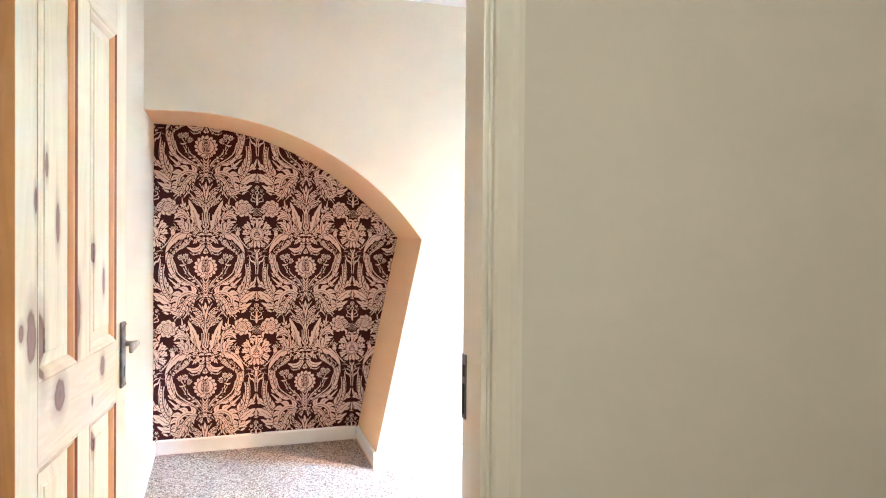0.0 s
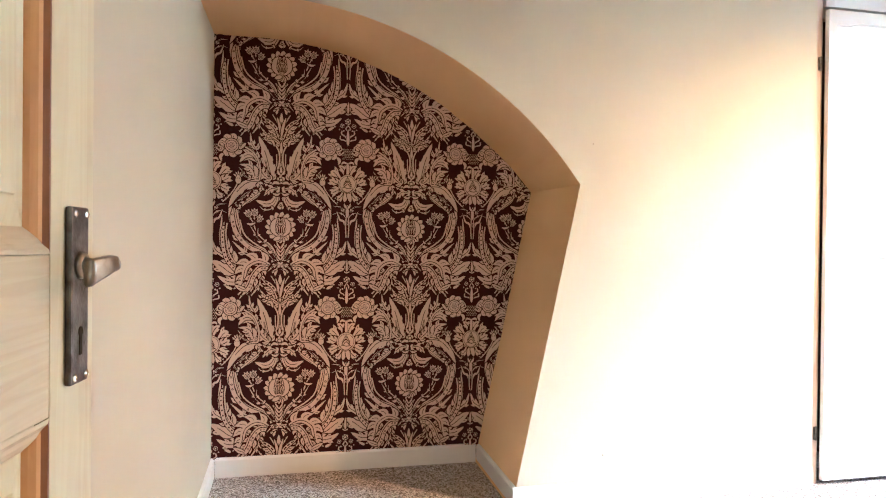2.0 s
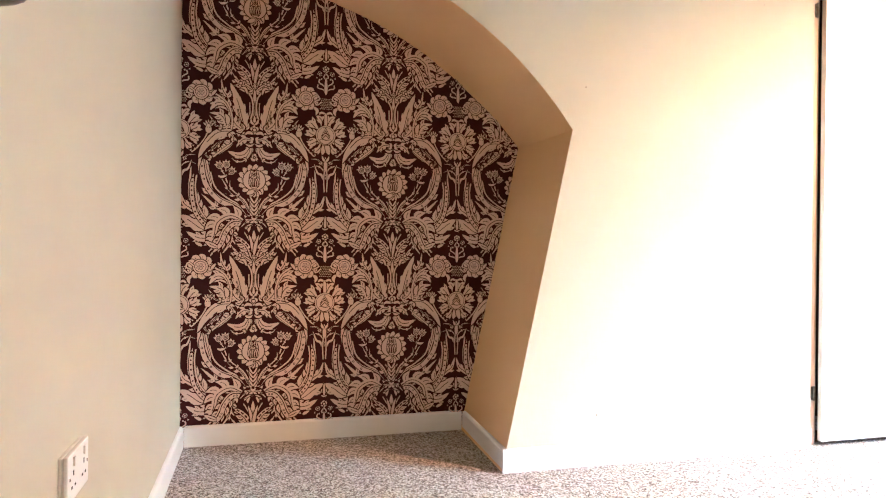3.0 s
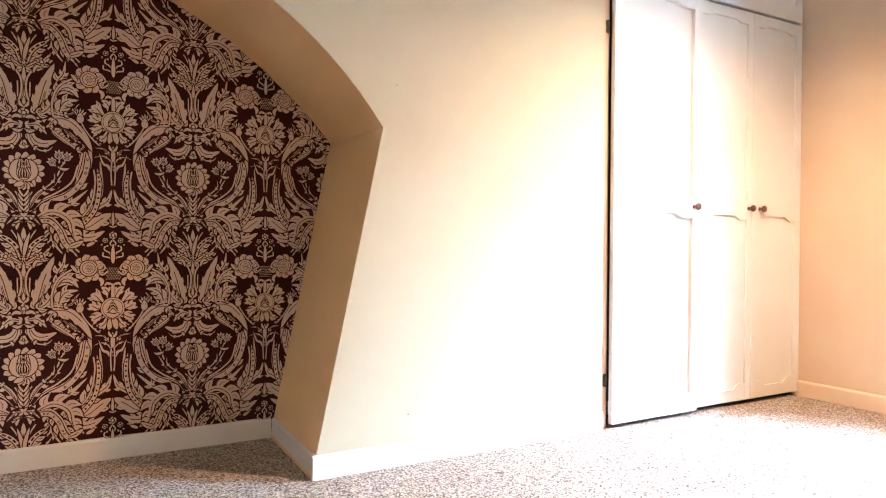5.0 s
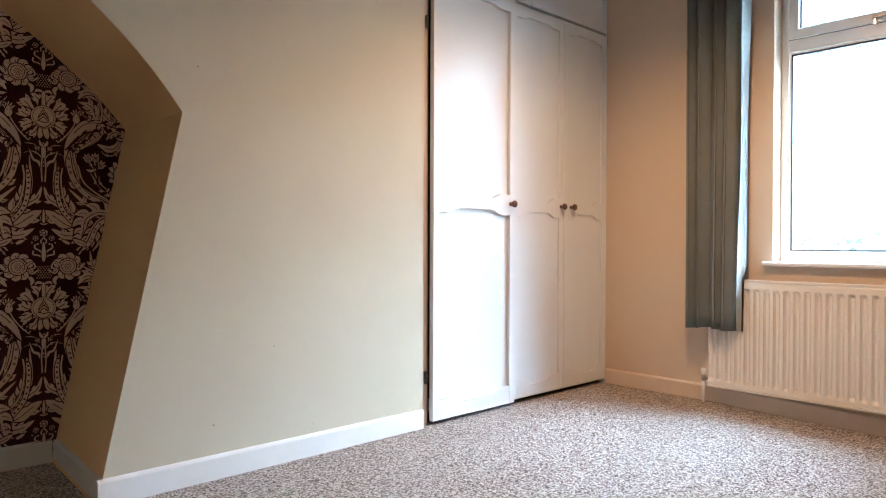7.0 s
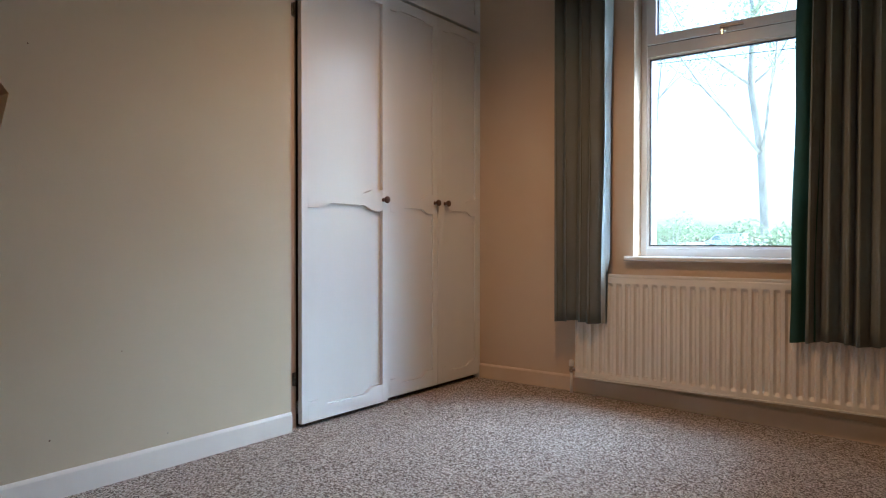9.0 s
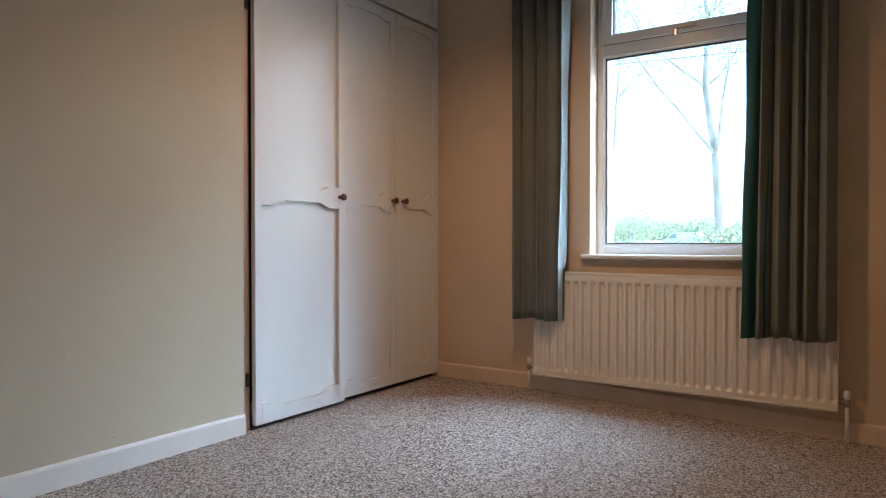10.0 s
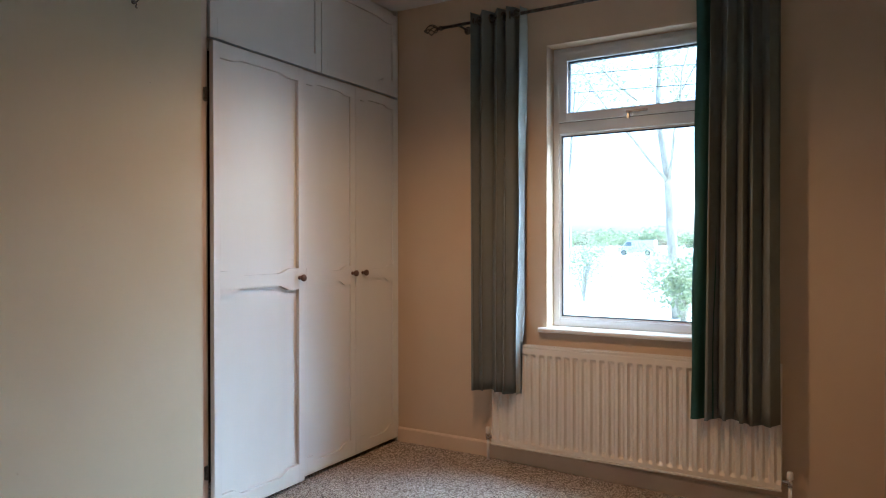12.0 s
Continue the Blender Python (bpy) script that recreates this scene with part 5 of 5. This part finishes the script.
# ---- outside the window ----
# Ground, road and bark are paled in colour to imitate overexposed daylight.
GROUND = material("ground_paled_by_glare", (0.42, 0.42, 0.34), 0.95, second=(0.5, 0.49, 0.44), scale=0.8, bump=0.4, bump_scale=20)
ROADWAY = material("road_paled_by_glare", (0.4, 0.4, 0.39), 0.9, second=(0.34, 0.34, 0.33), scale=3, bump=0.3)
BARK = material("grey_bark_paled_by_glare", (0.5, 0.46, 0.4), 0.9, second=(0.36, 0.32, 0.26), scale=14, bump=0.6, bump_scale=30, stretch=(1, 1, 0.3))
LEAFY = cloth_material("spring_foliage", (0.19, 0.22, 0.13), (0.27, 0.29, 0.19), (0.42, 0.46, 0.28), 0.5)
VAN_PAINT = material("white_van_paint", (0.74, 0.7, 0.64), 0.55)
VAN_GLASS = material("van_glass", (0.2, 0.22, 0.24), 0.1)
GROUND_Z = -0.15
structure("ground", a_box(4.5, 900, -500, 500, GROUND_Z - 0.5, GROUND_Z), GROUND, "ground outside, coloured pale as if overexposed")
structure("road", a_box(86, 94, -300, 300, GROUND_Z, GROUND_Z + 0.02), ROADWAY, "road beyond the garden, coloured pale as if overexposed")
bm = bmesh.new()
box(bm, 4.44, 4.5, HALL_FACE - 3, WIN_Y0, GROUND_Z, 5)
box(bm, 4.44, 4.5, WIN_Y1, 8, GROUND_Z, 5)
box(bm, 4.44, 4.5, WIN_Y0, WIN_Y1, GROUND_Z, WIN_Z0 - 0.025)
box(bm, 4.44, 4.5, WIN_Y0, WIN_Y1, WIN_Z1, 5)
structure("wall_outer", bm, CREAM, "outer skin of the house wall")


def leaves(bm, centre, size, count, rnd, leaf):
    for _ in range(count):
        v = Vector((rnd.gauss(0, 1), rnd.gauss(0, 1), rnd.gauss(0, 1)))
        v = v.normalized() * rnd.random() ** 0.4
        p = Vector(centre) + Vector((v.x * size[0], v.y * size[1], v.z * size[2]))
        m = Matrix.Translation(p) @ Euler([rnd.uniform(0, 6.3) for _ in range(3)]).to_matrix().to_4x4()
        a = leaf * rnd.uniform(0.6, 1.3)
        vs = [bm.verts.new(m @ Vector(q)) for q in ((0, -a, 0), (a * 0.45, -a * 0.1, a * 0.1), (0, a, 0), (-a * 0.45, -a * 0.1, a * 0.1))]
        bm.faces.new(vs)


def tree(x, y, height, sways, seed, leaf_count, label, girth=0.1):
    rnd = random.Random(seed)
    ob = thing("tree", pose(x, y, GROUND_Z), label, "tree", "trees outside")
    trunk, crown = bmesh.new(), bmesh.new()

    def limb(points, radius, depth):
        tube(trunk, points, [radius * (1 - 0.75 * i / 5) * (rnd.uniform(0.85, 1.2) if depth == 0 else 1) for i in range(6)], 7)
        length = (points[-1] - points[0]).length
        if depth < 4:
            for i in range(2, 6):
                for _ in range(2 if depth == 0 else 1):
                    side = Vector((rnd.uniform(-1, 1), rnd.uniform(-1, 1), rnd.uniform(0.05, 0.7))).normalized()
                    way = ((points[i] - points[i - 1]).normalized() * 0.4 + side).normalized()
                    limb(wander(points[i], way, length * rnd.uniform(0.3, 0.5)), radius * (1 - 0.7 * i / 5) * 0.55, depth + 1)
        if depth >= 1:
            leaves(crown, points[-1], (0.3, 0.3, 0.25), leaf_count, rnd, 0.04)

    def wander(start, way, length):
        points, q, w = [start], Vector(start), Vector(way)
        for _ in range(5):
            w = (w + Vector((rnd.uniform(-0.25, 0.25), rnd.uniform(-0.25, 0.25), rnd.uniform(-0.06, 0.16)))).normalized()
            q = q + w * length / 5
            points.append(q.copy())
        return points

    limb([Vector((x, y + sway * height, GROUND_Z + height * i / 5)) for i, sway in enumerate(sways)], girth, 0)
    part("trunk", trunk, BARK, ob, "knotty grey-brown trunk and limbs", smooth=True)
    part("crown", crown, LEAFY, ob, "sparse pale spring leaves")


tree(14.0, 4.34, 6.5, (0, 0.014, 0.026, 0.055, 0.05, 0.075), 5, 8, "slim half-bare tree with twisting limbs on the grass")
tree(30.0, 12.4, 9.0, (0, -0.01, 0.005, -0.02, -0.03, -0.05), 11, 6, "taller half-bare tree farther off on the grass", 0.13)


def bush(x, y, r, h, seed, count, label, leaf=0.045):
    rnd = random.Random(seed)
    ob = thing("bush", pose(x, y, GROUND_Z), label, "bush", "bushes outside")
    stems, crown = bmesh.new(), bmesh.new()
    for _ in range(14):
        a, k = rnd.uniform(0, 6.28), rnd.uniform(0.2, 0.8)
        tip = Vector((x + r * k * math.cos(a), y + r * k * math.sin(a), GROUND_Z + h * rnd.uniform(0.6, 0.95)))
        tube(stems, [(x, y, GROUND_Z), (x + 0.3 * (tip.x - x), y + 0.3 * (tip.y - y), GROUND_Z + h * 0.4), tip], [0.02, 0.014, 0.005], 5)
        leaves(crown, tip - Vector((0, 0, h * 0.15)), (r * 0.45, r * 0.45, h * 0.3), count // 14, rnd, leaf)
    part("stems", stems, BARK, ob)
    part("crown", crown, LEAFY, ob, "loose green leaves")


bush(11.6, 3.75, 0.6, 1.25, 4, 1500, "loose leafy green bush near the window")
bush(17.0, 7.2, 1.0, 1.7, 9, 1100, "pale green bush on the grass")
bush(30.0, 8.6, 1.8, 1.6, 19, 900, "wide low bush beside the road")


for i in range(9):
    bush(101.0 + 2 * (i % 3), 11.0 + 4.6 * i, 3.2, 3.3 + 0.7 * (i % 2), 30 + i, 500, "far pale green hedge clump beyond the road", 0.3)


def van(x, y):
    z = GROUND_Z + 0.02
    ob = thing("van", pose(x, y, z), "white panel van parked on the road", "van")
    bm = bmesh.new()
    prism(bm, [(y - 2.4, z + 0.35), (y + 2.4, z + 0.35), (y + 2.45, z + 0.95), (y + 1.75, z + 1.15), (y + 1.15, z + 1.9), (y - 2.35, z + 1.98)], "x", x - 0.9, x + 0.9)
    bmesh.ops.bevel(bm, geom=bm.edges[:], offset=0.06, segments=2, affect="EDGES")
    body = part("body", bm, VAN_PAINT, ob)
    part("side_window", prism(bmesh.new(), [(y + 0.55, z + 1.2), (y + 1.6, z + 1.2), (y + 1.1, z + 1.72), (y + 0.55, z + 1.72)], "x", x - 0.915, x - 0.9), VAN_GLASS, body)
    for dy in (-1.5, 1.55):
        wheel = part("wheel", lathe(bmesh.new(), [(0.33, 0), (0.35, 0.05), (0.35, 0.17), (0.33, 0.22)], Matrix.Translation((x - 0.93, y + dy, z + 0.33)) @ Matrix.Rotation(radians(90), 4, "Y")), RUBBER, ob, "black tyre")
        part("rim", lathe(bmesh.new(), [(0.2, 0), (0.18, 0.02)], Matrix.Translation((x - 0.96, y + dy, z + 0.33)) @ Matrix.Rotation(radians(90), 4, "Y")), STEEL, wheel)


van(90.0, 24.8)


wires = thing("overhead_wire", pose(13, -20, 5), "thin dark overhead wires crossing the sky", "wire")
for k in range(2):
    points = [(13 + 0.02 * k, -20 + 2.5 * i, 3.1 + 0.35 * k + 0.0022 * (i - 8) ** 2 + 0.1 * i) for i in range(17)]
    part("wire", tube(bmesh.new(), points, 0.008, 5), RUBBER, wires)
for y in (-20, 20):
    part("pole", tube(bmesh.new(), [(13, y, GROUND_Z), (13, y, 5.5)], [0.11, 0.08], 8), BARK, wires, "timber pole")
